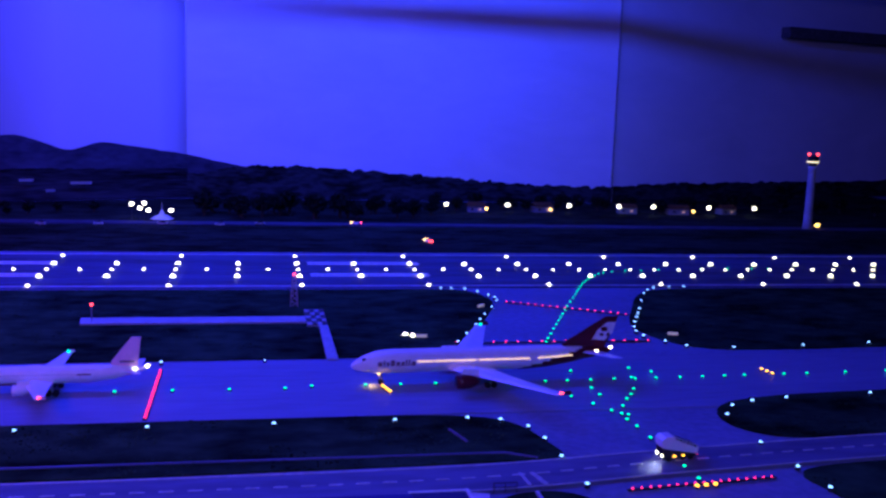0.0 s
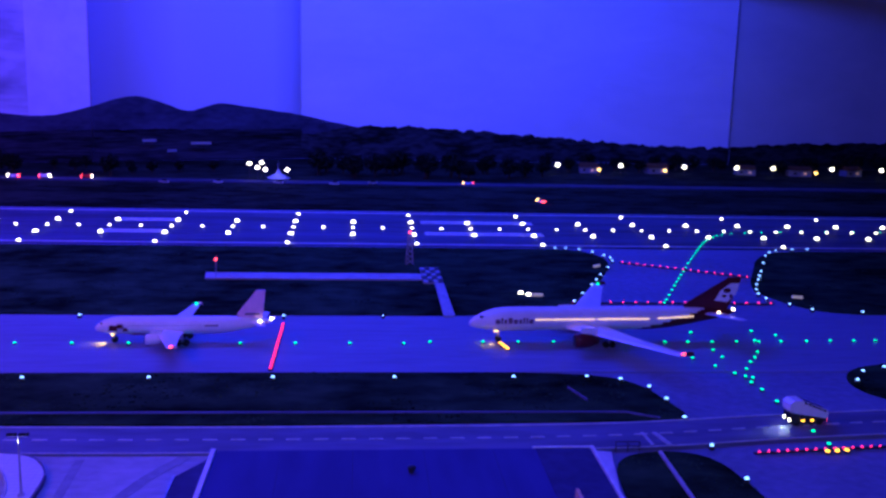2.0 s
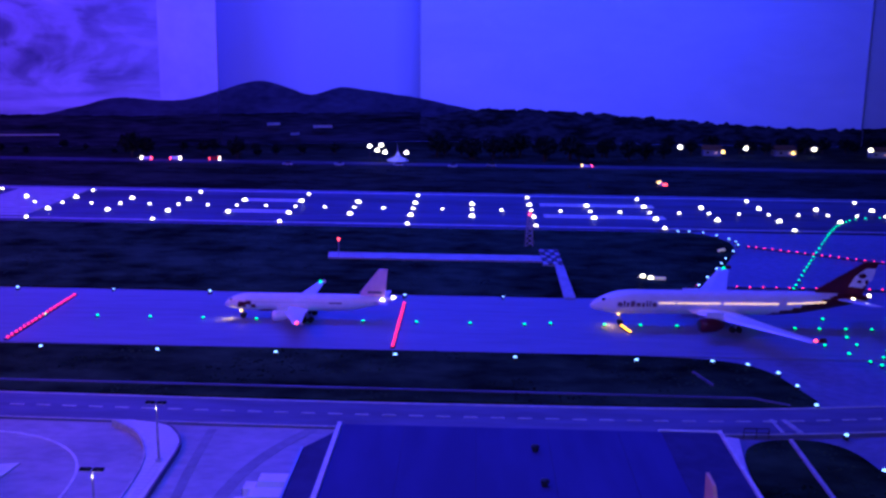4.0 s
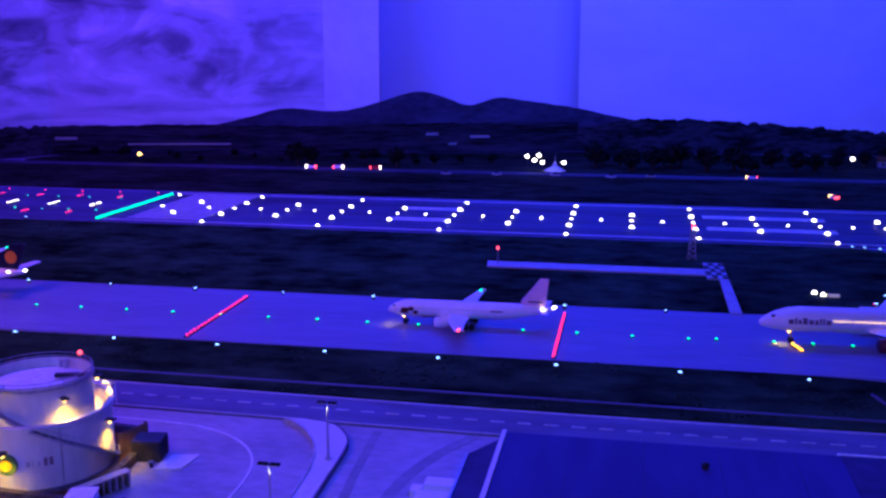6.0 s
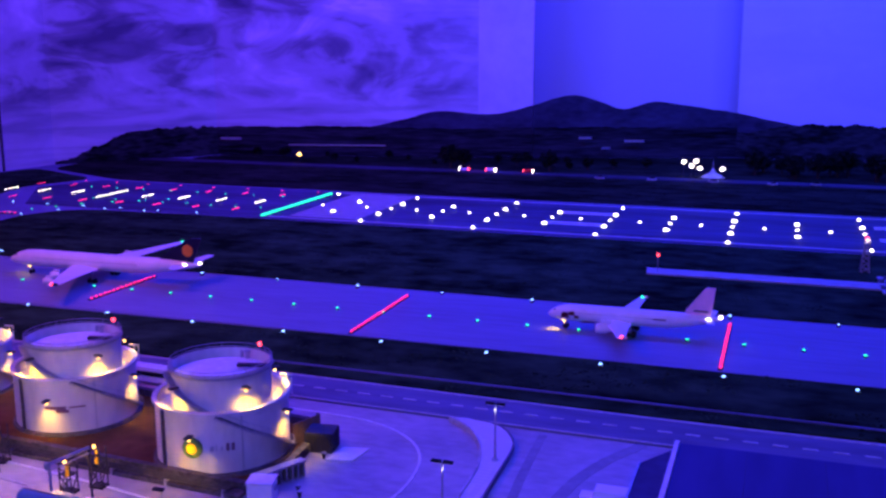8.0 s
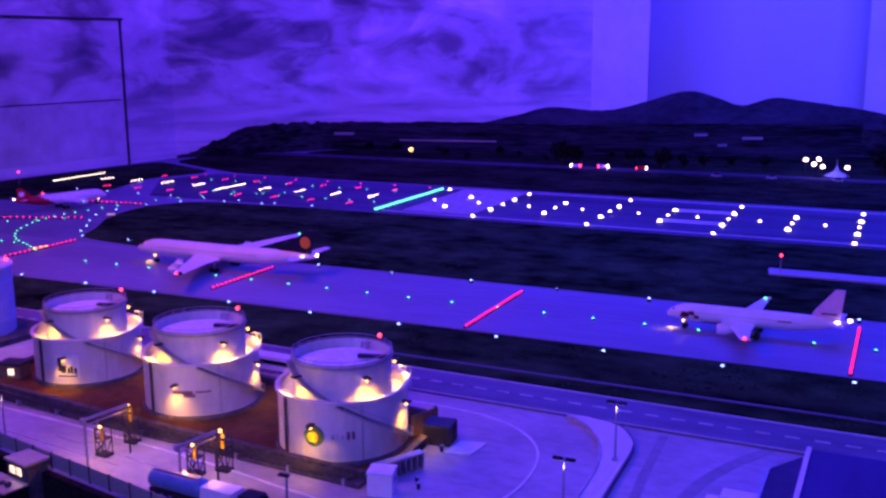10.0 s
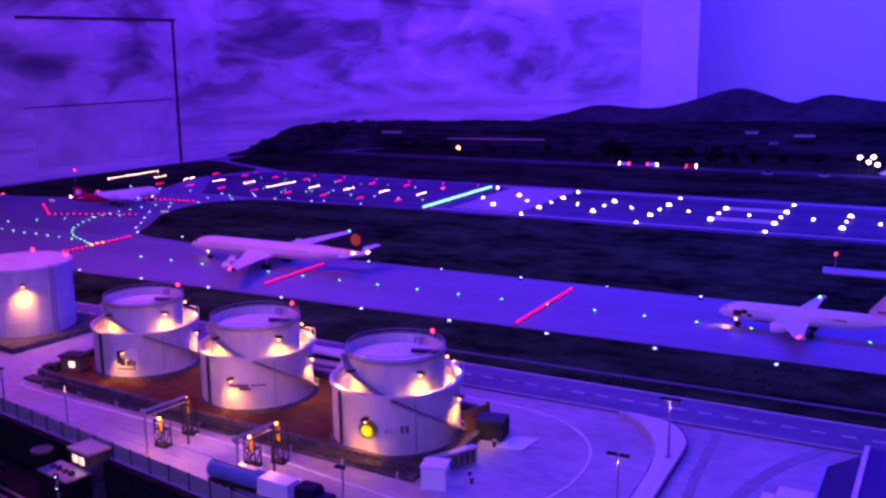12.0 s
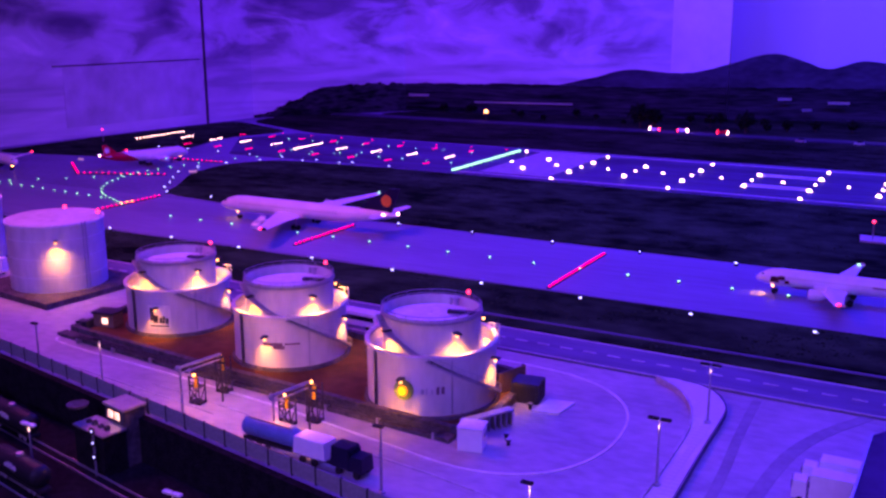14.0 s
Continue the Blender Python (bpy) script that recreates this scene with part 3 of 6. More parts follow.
part("door_seam", prism(B(), [tuple(on_wall(a, b, u0, 0.001)), tuple(on_wall(a, b, u0 + 1.0, 0.001)), tuple(on_wall(a, b, u0 + 1.0, 0.004)), tuple(on_wall(a, b, u0, 0.004))], 0.39, 0.396), M_SEAM, door)

part("lower_panel", prism(B(), [tuple(on_wall(a, b, u0 + 0.06, 0.001)), tuple(on_wall(a, b, u0 + 1.02, 0.001)), tuple(on_wall(a, b, u0 + 1.02, 0.003)), tuple(on_wall(a, b, u0 + 0.06, 0.003))], 0.06, 0.385), M_PANEL, door, "pale blank panel")


# hills printed along the backdrop, as low relief in front of it
def relief(name, k, u0, u1, top, off, material, label, rough):
    a, b, n = WALLS[k]
    bm = B()
    steps = max(8, int((u1 - u0) / 0.009))
    lo, hi, back = [], [], []
    for s in range(steps + 1):
        u = u0 + (u1 - u0) * s / steps
        p = on_wall(a, b, u, off)
        q = on_wall(a, b, u, 0.001)
        z = top(p.x) + rough * (noise.noise((p.x * 14, p.y * 14, off * 90)) + 0.6 * noise.noise((p.x * 45, p.y * 45, 2)))
        lo.append(bm.verts.new((p.x, p.y, 0.0)))
        hi.append(bm.verts.new((p.x, p.y, max(z, 0.004))))
        back.append(bm.verts.new((q.x, q.y, max(z, 0.004))))
    for s in range(steps):
        bm.faces.new((lo[s], lo[s + 1], hi[s + 1], hi[s]))
        bm.faces.new((hi[s], hi[s + 1], back[s + 1], back[s]))
    structure(name, bm, material, label, "backdrop")


RANGE = spline([(-2.1, 0.19), (-1.8, 0.215), (-1.6, 0.257), (-1.41, 0.303), (-1.07, 0.285), (-0.82, 0.339), (-0.68, 0.385), (-0.54, 0.410), (-0.40, 0.372), (-0.23, 0.318), (-0.05, 0.366), (0.17, 0.338), (0.43, 0.298), (0.75, 0.232), (1.0, 0.20), (1.6, 0.15)], 5)


def mountain(x):
    return float(np.interp(x, [p[0] for p in RANGE], [p[1] for p in RANGE]))


def forest(x):
    return 0.20 + (0.03 * math.exp(-((x - 1.0) / 0.45) ** 2)) - 0.085 * (1 / (1 + math.exp(-(x - 2.35) / 0.28))) + 0.020 * (1 / (1 + math.exp(-(x - 3.6) / 0.1)))


def low_forest(x):
    return 0.195 - 0.19 / (1 + math.exp((x + 3.37) / 0.065)) + 0.012 * noise.noise((x * 3.1, 0.7, 0.2))


a, b, n = WALLS[3]
relief("mountain_range", 3, 0.0, (b - a).length, lambda x: mountain(x) - 0.16 / (1 + math.exp((x + 2.0) / 0.06)), 0.012, M_MOUNT, "printed blue-grey distant mountains", 0.004)
relief("field_belt", 3, 0.0, (b - a).length, low_forest, 0.020, M_FIELD, "printed dark fields and woods", 0.008)
a, b, n = WALLS[4]
relief("mountain_range", 4, 0.0, (b - a).length, mountain, 0.012, M_MOUNT, "printed blue-grey distant mountains", 0.004)
relief("field_belt", 4, 0.0, (b - a).length, lambda x: 0.20, 0.020, M_FIELD, "printed dark fields and woods", 0.008)
a, b, n = WALLS[5]
relief("mountain_range", 5, 0.0, 1.0, mountain, 0.012, M_MOUNT, "printed blue-grey distant mountains", 0.003)
relief("wooded_ridge", 5, 0.0, (b - a).length, lambda x: forest(x) - 0.05 * math.exp(-((x - 0.45) / 0.25) ** 2), 0.020, M_FOREST, "printed dark wooded ridge", 0.019)
a, b, n = WALLS[6]
relief("wooded_ridge", 6, 0.0, (b - a).length, forest, 0.020, M_FOREST, "printed dark wooded ridge", 0.019)
a, b, n = WALLS[7]
relief("wooded_ridge", 7, 0.0, (b - a).length, forest, 0.020, M_FOREST, "printed dark wooded ridge", 0.019)
a, b, n = WALLS[2]
relief("field_belt", 2, 0.0, (b - a).length, low_forest, 0.020, M_FOREST, "printed dark hill with tree tops", 0.020)


# ---- airfield lights ----
def led_kind(name, r, glass, label, group, tall=0.0):
    """One ground lamp: dark ring housing and a glowing dome."""
    ob = tagged(new(name, mesh_of(name, lathe(B(), [(r * 1.3, 0), (r * 1.3, 0.002 + tall), (r * 0.9, 0.0035 + tall)], 8), M_DARK)), label, "ground light", group)
    dome = [(r * math.cos(a), 0.0035 + tall + r * 0.9 * math.sin(a)) for a in (0, 0.45, 0.9, 1.3)]
    part("lamp_dome", lathe(B(), dome, 8), glass, ob)
    return ob


KINDS = {}


def light_at(kind, x, y, z=0.003):
    """Places one lamp; the first of a kind is built, the rest are copies."""
    name, r, glass, label, group, tall = LAMPS[kind]
    lift = 0.0035 + tall + 0.4 * r
    x, y = x - lift * (x - 0.8) / 0.68, y - lift * (y - 0.49) / 0.68
    if kind not in KINDS:
        KINDS[kind] = led_kind(name, r, glass, label, group, tall)
        KINDS[kind].location = (x, y, z)
    else:
        copy_thing(KINDS[kind], pose(x, y, z))


LAMPS = {
    "white": ("runway_light", 0.0080, E_WHITE, "bright warm-white dome light on the runway", "runway lights", 0.0),
    "pair": ("runway_light", 0.0104, E_WHITE, "bright warm-white touchdown zone light on the runway", "runway lights", 0.0),
    "centre": ("runway_light", 0.0066, E_WHITE, "warm-white dome light along the runway centre", "runway lights", 0.0),
    "green": ("taxiway_light", 0.0040, E_GREEN, "small green dome light along the taxiway centre", "taxiway lights", 0.0),
    "edge": ("taxiway_edge_light", 0.0043, E_COOL, "cool blue-white taxiway edge light", "taxiway edge lights", 0.004),
    "small": ("taxiway_edge_light", 0.0030, E_COOL, "small blue-white taxiway edge light", "taxiway edge lights", 0.003),
    "red": ("approach_light", 0.0046, E_RED, "red approach side light before the runway", "approach lights", 0.0),
    "app": ("approach_light", 0.0047, E_WHITE, "white approach light before the runway threshold", "approach lights", 0.004),
    "orange": ("guard_light", 0.0045, E_ORANGE, "small orange guard light on the taxiway", "guard lights", 0.0),
}
CY = 4.52


def row_x(k):
    """Where the k-th row of runway lights lies; the rows draw closer towards the far end."""
    return 0.099 + 0.4905 * k - 0.0008 * max(0, k) ** 2 - 0.0100 * max(0, k - 4) ** 2


for k in range(-2, 11):
    x = row_x(k)
    for dy, kind in ((0.338, "white"), (0.145, "pair"), (0, "centre"), (-0.145, "pair"), (-0.338, "white")):
        light_at(kind, x, CY + dy)
    for dy, kind in ((0.145, "pair"), (0, "centre"), (-0.145, "pair")):
        light_at(kind, row_x(k + 0.5), CY + dy)
    light_at("centre", row_x(k + 0.25), CY)
    light_at("centre", row_x(k + 0.75), CY)
light_at("pair", -1.10, CY + 0.145), light_at("pair", -1.10, CY - 0.145), light_at("centre", -1.0, CY), light_at("centre", -1.22, CY)
light_at("white", -1.30, CY + 0.338)
# approach rows left of the threshold
for k in range(9):
    x = -1.545 - 0.207 * k
    wide = (k == 4)
    for j in range(-2 if not wide else -5, 2 if not wide else 5):
        light_at("app", x, CY + 0.013 + j * 0.026)
    if k < 8:
        for s in (-1, 1):
            for j in range(3):
                light_at("red", x, CY + s * (0.20 + 0.02 * j))
for j in range(-7, 8):
    light_at("app", -3.40, CY + j * 0.026)
for k in range(8):
    light_at("edge", -1.65 - 0.2 * k, 4.15), light_at("green", -1.45 - 0.13 * k, 4.36), light_at("green", -1.52 - 0.16 * k, 4.70)
    light_at("red", -1.42 - 0.2 * k, 4.88)

# taxiway
for k in range(-8, 5):
    light_at("edge", 0.135 + 0.268 * k, 2.602 - 0.004 * min(k, 0) * 0.9)
for k in range(-7, 5):
    light_at("edge" if k % 2 == 0 else "small", 0.655 + 0.27 * k - (0.0 if k >= 0 else 0.0), 3.122)
for k in range(-13, 8):
    light_at("green", 0.033 + 0.134 * k, 2.862)
for x in (1.037, 1.171, 1.26, 1.35, 1.44, 1.54, 1.64, 1.70, 1.765, 1.83, 1.89, 1.95, 2.02, 2.085, 2.15, 2.21, 2.33, 2.40, 2.52, 2.65, 2.78, 2.92):
    light_at("green", x, 2.875 + 0.03 * max(0, x - 1.7))
for x, y in spline([(1.75, 2.20), (1.748, 2.35), (1.746, 2.51), (1.744, 2.60), (1.80, 2.71), (1.85, 2.79), (1.91, 2.98)], 2):
    light_at("green", x, y)
for x, y in ((1.738, 2.964), (1.742, 2.806), (1.667, 2.74), (1.701, 2.678), (1.744, 2.748), (1.728, 2.624), (1.758, 2.591), (1.96, 2.94)):
    light_at("green", x, y)
for x, y in spline([(1.764, 3.28), (1.867, 3.506), (1.964, 3.717), (2.093, 3.99), (2.185, 4.18), (2.281, 4.341), (2.42, 4.47), (2.75, 4.53), (3.2, 4.55)], 4):
    light_at("green", x, y)
for x, y in spline([(1.60, 4.12), (1.688, 4.10), (1.755, 3.99), (1.762, 3.89), (1.664, 3.665), (1.60, 3.517), (1.497, 3.30)], 2):
    light_at("edge", x, y)
for x, y in spline([(2.60, 4.14), (2.46, 4.11), (2.377, 4.007), (2.248, 3.735), (2.184, 3.602), (2.12, 3.462), (2.105, 3.347), (2.19, 3.215)], 2):
    light_at("edge", x, y)
for x, y in ((2.33, 3.185), (2.57, 3.20), (2.81, 3.22)):
    light_at("edge", x, y)
for x, y in ((1.375, 2.604), (1.448, 2.586), (1.499, 2.534), (1.514, 2.455), (1.517, 2.346), (1.521, 2.198), (2.0, 2.575), (2.047, 2.64), (2.116, 2.671), (2.22, 2.69), (2.47, 2.71),
             (1.983, 2.385), (1.987, 2.241), (1.992, 2.131), (1.53, 2.05), (2.0, 1.95)):
    light_at("edge", x, y)
for k in range(3):
    light_at("orange", 2.29 + 0.005 * k, 2.945 - 0.021 * k)
    light_at("orange", 1.73 + 0.02 * k, 2.165 + 0.002 * k)
    light_at("orange", -2.035 + 0.004 * k, 2.95 + 0.022 * k)
for k in range(4):
    light_at("orange", 1.213 + 0.004 * k, 2.865 - 0.016 * k)
# far-left junction
for x, y in spline([(-2.01, 2.93), (-2.11, 2.985), (-2.24, 3.05), (-2.37, 3.17), (-2.46, 3.33), (-2.50, 3.48), (-2.49, 3.66), (-2.44, 3.9), (-2.30, 4.2), (-2.0, 4.45)], 3):
    light_at("green", x, y)
for k in range(11):
    light_at("green", -2.19 - 0.07 * k, 2.997 + 0.005 * k)
for k in range(6):
    light_at("green", -2.42 - 0.08 * k, 3.46 - 0.075 * k)
for x, y in ((-1.836, 3.20), (-2.06, 3.20), (-2.14, 3.27), (-2.20, 3.36), (-2.28, 3.46), (-2.366, 3.58), (-2.385, 3.72), (-2.36, 3.88), (-2.28, 4.02), (-2.1, 4.11), (-1.9, 4.12), (-2.9, 2.75), (-2.5, 2.70)):
    light_at("edge", x, y)


def stop_bar(x0, y0, x1, y1, count, label, size=1.0):
    bar = thing("stop_bar", label, "ground light", pose((x0 + x1) / 2, (y0 + y1) / 2, 0.003), "stop bars")
    dx, dy = x1 - x0, y1 - y0
    mx, my = (x0 + x1) / 2, (y0 + y1) / 2
    bar.location.x, bar.location.y = mx - 0.005 * (mx - 0.8) / 0.68, my - 0.005 * (my - 0.49) / 0.68
    ang = math.atan2(dy, dx)
    rail = box(B(), (0, 0, 0), (math.hypot(dx, dy) + 0.02, 0.010 * size, 0.003), ang)
    part("rail", rail, M_DARK, bar, "dark mounting rail")
    for k in range(count):
        t = k / (count - 1) - 0.5
        o = part("lamp", RED_LED, None, bar)
        o.location = (dx * t, dy * t, 0.0032)
        o.scale = (size, size, size)


RED_LED = mesh_of("lamp", lathe(B(), [(0.0033, 0), (0.0031, 0.002), (0.0024, 0.004), (0.0011, 0.005)], 8), E_RED)
stop_bar(0.66, 2.667, 0.66, 3.035, 19, "row of red stop lights across the taxiway")
stop_bar(-0.237, 2.667, -0.237, 3.05, 19, "row of red stop lights across the taxiway")
stop_bar(-1.081, 2.735, -1.081, 3.03, 16, "row of red stop lights under the parked jet")
stop_bar(-2.02, 2.81, -2.02, 3.12, 16, "row of red stop lights across the taxiway")
stop_bar(1.60, 2.164, 1.90, 2.192, 17, "row of red stop lights across the exit way", 0.68)
stop_bar(1.793, 3.865, 2.161, 3.647, 17, "row of red stop lights before the runway", 0.85)
stop_bar(1.492, 3.287, 2.09, 3.283, 17, "row of red stop lights beside the taxiway", 0.85)
stop_bar(-2.985, 3.545, -2.74, 3.365, 9, "row of red stop lights at the far junction")
stop_bar(-2.73, 3.36, -2.375, 3.505, 15, "row of red stop lights at the far junction")
stop_bar(-2.69, 3.864, -2.407, 3.895, 12, "row of red stop lights at the far junction")
GREEN_LED = mesh_of("lamp", lathe(B(), [(0.0082, 0), (0.0078, 0.003), (0.0055, 0.007), (0.003, 0.009)], 8), E_GREEN)
bar = thing("threshold_light_bar", "row of green threshold lights across the runway", "ground light", pose(-1.32, CY - 0.04, 0.003))
part("rail", box(B(), (0, 0, 0), (0.016, 0.70, 0.003)), M_DARK, bar)
for k in range(25):
    part("lamp", GREEN_LED, None, bar).location = (0, -0.338 + 0.676 * k / 24, 0.0032)


SIGN_FACE = glow("sign_face", (1.0, 0.85, 0.6), 0.16)


def ground_sign(x, y, rz=0.0):
    s = thing("taxiway_sign", "small lit taxiway sign board on short feet", "sign", pose(x, y, 0.004, 0, 0, rz), "taxiway signs")
    part("panel", box(B(), (0, 0, 0.004), (0.032, 0.006, 0.008)), SIGN_FACE, s)
    for dx in (-0.012, 0.012):
        part("foot", box(B(), (dx, 0, 0), (0.003, 0.003, 0.0042)), M_DARK, s)


ground_sign(1.39, 3.33), ground_sign(1.67, 3.75, 40), ground_sign(2.19, 3.32, -15), ground_sign(-2.27, 3.57, 30), ground_sign(-2.99, 3.60)
for dx in (0, 0.02):
    light_at("white", 1.352 + dx, 3.40 - dx)


def mast(x, y, h, r, label, lattice=False):
    m = thing("light_mast", label, "mast", pose(x, y, 0.004), "masts")
    bm = B()
    if lattice:
        for dx, dy in ((-1, -1), (1, -1), (1, 1), (-1, 1)):
            rod(bm, (dx * r * 2, dy * r * 2, 0), (dx * r, dy * r, h), r * 0.35, 4)
        for k in range(6):
            z = h * k / 6
            w = r * (2 - k / 6)
            rod(bm, (-w, -w, z), (w, -w, z + h / 6), r * 0.3, 4), rod(bm, (w, w, z), (-w, w, z + h / 6), r * 0.3, 4)
        part("lattice", bm, M_STEEL, m, "red and white lattice")
    else:
        part("pole", rod(bm, (0, 0, 0), (0, 0, h), r), M_STEEL, m)
    part("beacon", lathe(B(), [(0.003, h), (0.0046, h + 0.003), (0.004, h + 0.007), (0.0015, h + 0.009)], 8), E_REDB, m, "red beacon")


mast(0.411, 3.567, 0.055, 0.0015, "thin grey mast with a red beacon")
mast(1.03, 3.80, 0.105, 0.006, "lattice mast with a red beacon", True)
mast(-3.45, 4.15, 0.06, 0.002, "thin grey mast with a red beacon")


# ---- airliners ----
def wing_mesh(span, root, tip, sweep, thick, rise, name, material):
    """Half a wing from its root at the origin out along +y, sweeping towards +x."""
    bm = B()
    rows = []
    for t in (0, 0.35, 0.7, 0.95, 1.0):
        c = root + (tip - root) * t ** 0.8 * (1 if t < 0.99 else 1.15)
        x0, y, z = sweep * t, span * t, rise * t
        th = thick * (1 - 0.75 * t)
        row = []
        for u, w in ((0, 0), (0.12, 0.55), (0.4, 0.7), (1.0, 0.04), (0.5, -0.4), (0.12, -0.4)):
            row.append(bm.verts.new((x0 + c * u, y, z + th * w)))
        rows.append(row)
    for p, q in zip(rows, rows[1:]):
        for k in range(6):
            bm.faces.new((p[k], p[(k + 1) % 6], q[(k + 1) % 6], q[k]))
    bm.faces.new(rows[0]), bm.faces.new(rows[-1][::-1])
    return bm


def mirrored(bm):
    for v in bm.verts:
        v.co.y = -v.co.y
    return bm


def airliner(at, L, span, dia, scheme, label, four=False, windows=False, strobes=True):
    """A model jet with its nose at the origin and its tail towards +x."""
    p = thing("model_airliner", label, "airplane", at, "airliners")
    r, zc = dia / 2, dia
    bm = B()
    prof = [(0.02, 0.0, -0.34), (0.26, 0.007, -0.33), (0.48, 0.022, -0.27), (0.74, 0.055, -0.14), (0.93, 0.095, -0.04), (1.0, 0.14, 0), (1.0, 0.66, 0), (0.93, 0.74, 0.06), (0.72, 0.84, 0.22), (0.45, 0.93, 0.38), (0.20, 0.985, 0.48), (0.06, 1.0, 0.50)]
    seg, rings = 28, []
    us = [q[1] for q in prof]
    prof = prof[:6] + [(float(np.interp(u, us, [q[0] for q in prof])), u, float(np.interp(u, us, [q[2] for q in prof]))) for u in np.linspace(0.16, 0.98, 56)] + prof[-2:]
    for rr, u, dz in prof:
        rings.append([bm.verts.new((u * L, rr * r * math.cos(2 * math.pi * k / seg), zc + dz * r + rr * r * math.sin(2 * math.pi * k / seg))) for k in range(seg)])
    tail_mat = scheme["rear"]
    front, rear = B(), None
    for i, (a, b) in enumerate(zip(rings, rings[1:])):
        for k in range(seg):
            bm.faces.new((a[k], a[(k + 1) % seg], b[(k + 1) % seg], b[k]))
    bm.faces.new(rings[0][::-1]), bm.faces.new(rings[-1])
    front.free()
    me = mesh_of("fuselage", bm, scheme["body"], True)
    me.materials.append(tail_mat)
    cut = scheme["cut"]
    for poly in me.polygons:
        if poly.center.x > (cut + scheme["slope"] * max(-1.0, min(1.0, (poly.center.z - zc) / r))) * L:
            poly.material_index = 1
    part("fuselage", me, None, p)
    for s in (1, -1):
        w = wing_mesh(span / 2 - r * 0.6, L * 0.165, L * 0.045, span * scheme["sweep"], dia * 0.24, span * 0.035, "wing", None)
        for v in w.verts:
            v.co += Vector((L * 0.34, r * 0.6, zc - r * 0.62))
        wing = part("wing", w if s > 0 else mirrored(w), scheme["wing"], p)
        part("winglet", box(B(), (L * 0.34 + span * scheme["sweep"] + L * 0.040, s * (span / 2 - 0.001), zc - r * 0.62 + span * 0.035), (L * 0.030, 0.0016, dia * 0.16), 0, 0.6), scheme["fin"], wing)
        t = wing_mesh(span * 0.155, L * 0.09, L * 0.04, span * 0.075, dia * 0.1, span * 0.015, "tailplane", None)
        for v in t.verts:
            v.co += Vector((L * 0.865, r * 0.25, zc + r * 0.40))
        part("tailplane", t if s > 0 else mirrored(t), scheme["wing"], p)
        for e in ((0.33, 0.58) if four else (0.33,)):
            ey = s * (span / 2 * e)
            ex = L * 0.34 + span * scheme["sweep"] * e - L * 0.075
            er = dia * (0.19 if four else 0.31)
            ez = zc - r * 0.95 + (0.01 * e)
            pod = part("engine", lathe(B(), [(er * 0.75, 0.0), (er * 0.95, er * 0.12), (er, er * 0.8), (er * 0.93, er * 1.8), (er * 0.62, er * 2.6), (er * 0.35, er * 3.1)], 14, (ex, ey, ez), "x"), scheme["engine"], p, "", True)
            part("intake", lathe(B(), [(er * 0.72, 0), (er * 0.70, 0.0008)], 14, (ex - 0.0012, ey, ez), "x"), M_DARK, pod)
            part("pylon", box(B(), (ex + er * 1.9, ey, ez + er * 0.85), (er * 2.2, er * 0.25, er * 0.8)), scheme["wing"], p)
        lt = part("wingtip_light", lathe(B(), [(0.001, 0), (0.0042, 0.002), (0.0042, 0.005), (0.001, 0.007)], 8, (L * 0.34 + span * scheme["sweep"] + L * 0.02, s * (span / 2 - 0.004), zc - r * 0.62 + span * 0.035)), E_REDB if s < 0 else E_GREEN, p)
    fin = B()
    fx = scheme["fin_dx"]
    pts = [(0.80, 0.85), (0.955 + fx, 2.62), (1.005 + fx, 2.62), (0.962 + fx * 0.4, 0.55), (0.80, 0.55)]
    for y in (-0.0035, 0.0035):
        for u, z in pts:
            fin.verts.new((u * L, y * (1 if z < 1 else 0.6), zc + r * z * scheme["fin_h"]))
    fin.verts.ensure_lookup_table()
    n = len(pts)
    v = list(fin.verts)
    fin.faces.new(v[:n]), fin.faces.new(v[n:][::-1])
    for k in range(n):
        fin.faces.new((v[k], v[(k + 1) % n], v[n + (k + 1) % n], v[n + k]))
    fin_ob = part("tail_fin", fin, scheme["fin"], p)
    if scheme["field"]:
        for y0, y1 in ((-0.0048, -0.0030), (0.0030, 0.0048)):
            pale = part("tail_emblem", upright(B(), [((u + fx) * L, zc + r * z * scheme["fin_h"]) for u, z in ((0.905, 1.12), (0.953, 1.02), (0.986, 1.55), (0.996, 2.25), (0.962, 2.25), (0.925, 1.75))], y0, y1), scheme["field"], fin_ob, "pale emblem field")
            for u, z, wd, hh in ((0.950, 1.78, 0.030, 0.34), (0.940, 1.42, 0.018, 0.20), (0.967, 1.40, 0.014, 0.30)):
                part("emblem_mark", upright(B(), [((u + fx + du * wd) * L, zc + r * (z + dz * hh) * scheme["fin_h"]) for du, dz in ((-0.5, 0), (-0.3, 0.45), (0.2, 0.5), (0.5, 0.1), (0.3, -0.45), (-0.3, -0.4))], y0 - 0.0007, y1 + 0.0007), scheme["fin"], pale)
    if scheme["disc"]:
        for y in (-0.0062, 0.0042):
            part("tail_emblem", lathe(B(), [(r * scheme["disc_r"], 0), (r * scheme["disc_r"], 0.002)], 20, ((0.94 + scheme["fin_dx"] * 0.5) * L, y, zc + r * 1.55 * scheme["fin_h"]), "y"), scheme["disc"], fin_ob, "round emblem")
    part("cockpit_window", box(B(), (L * 0.046, 0, zc + r * 0.22), (L * 0.016, r * 1.10, r * 0.17), 0, 0.9), M_GLASS, p)
    gear = [(0.11, 0, "nose_gear"), (0.50, 1, "main_gear"), (0.50, -1, "main_gear")]
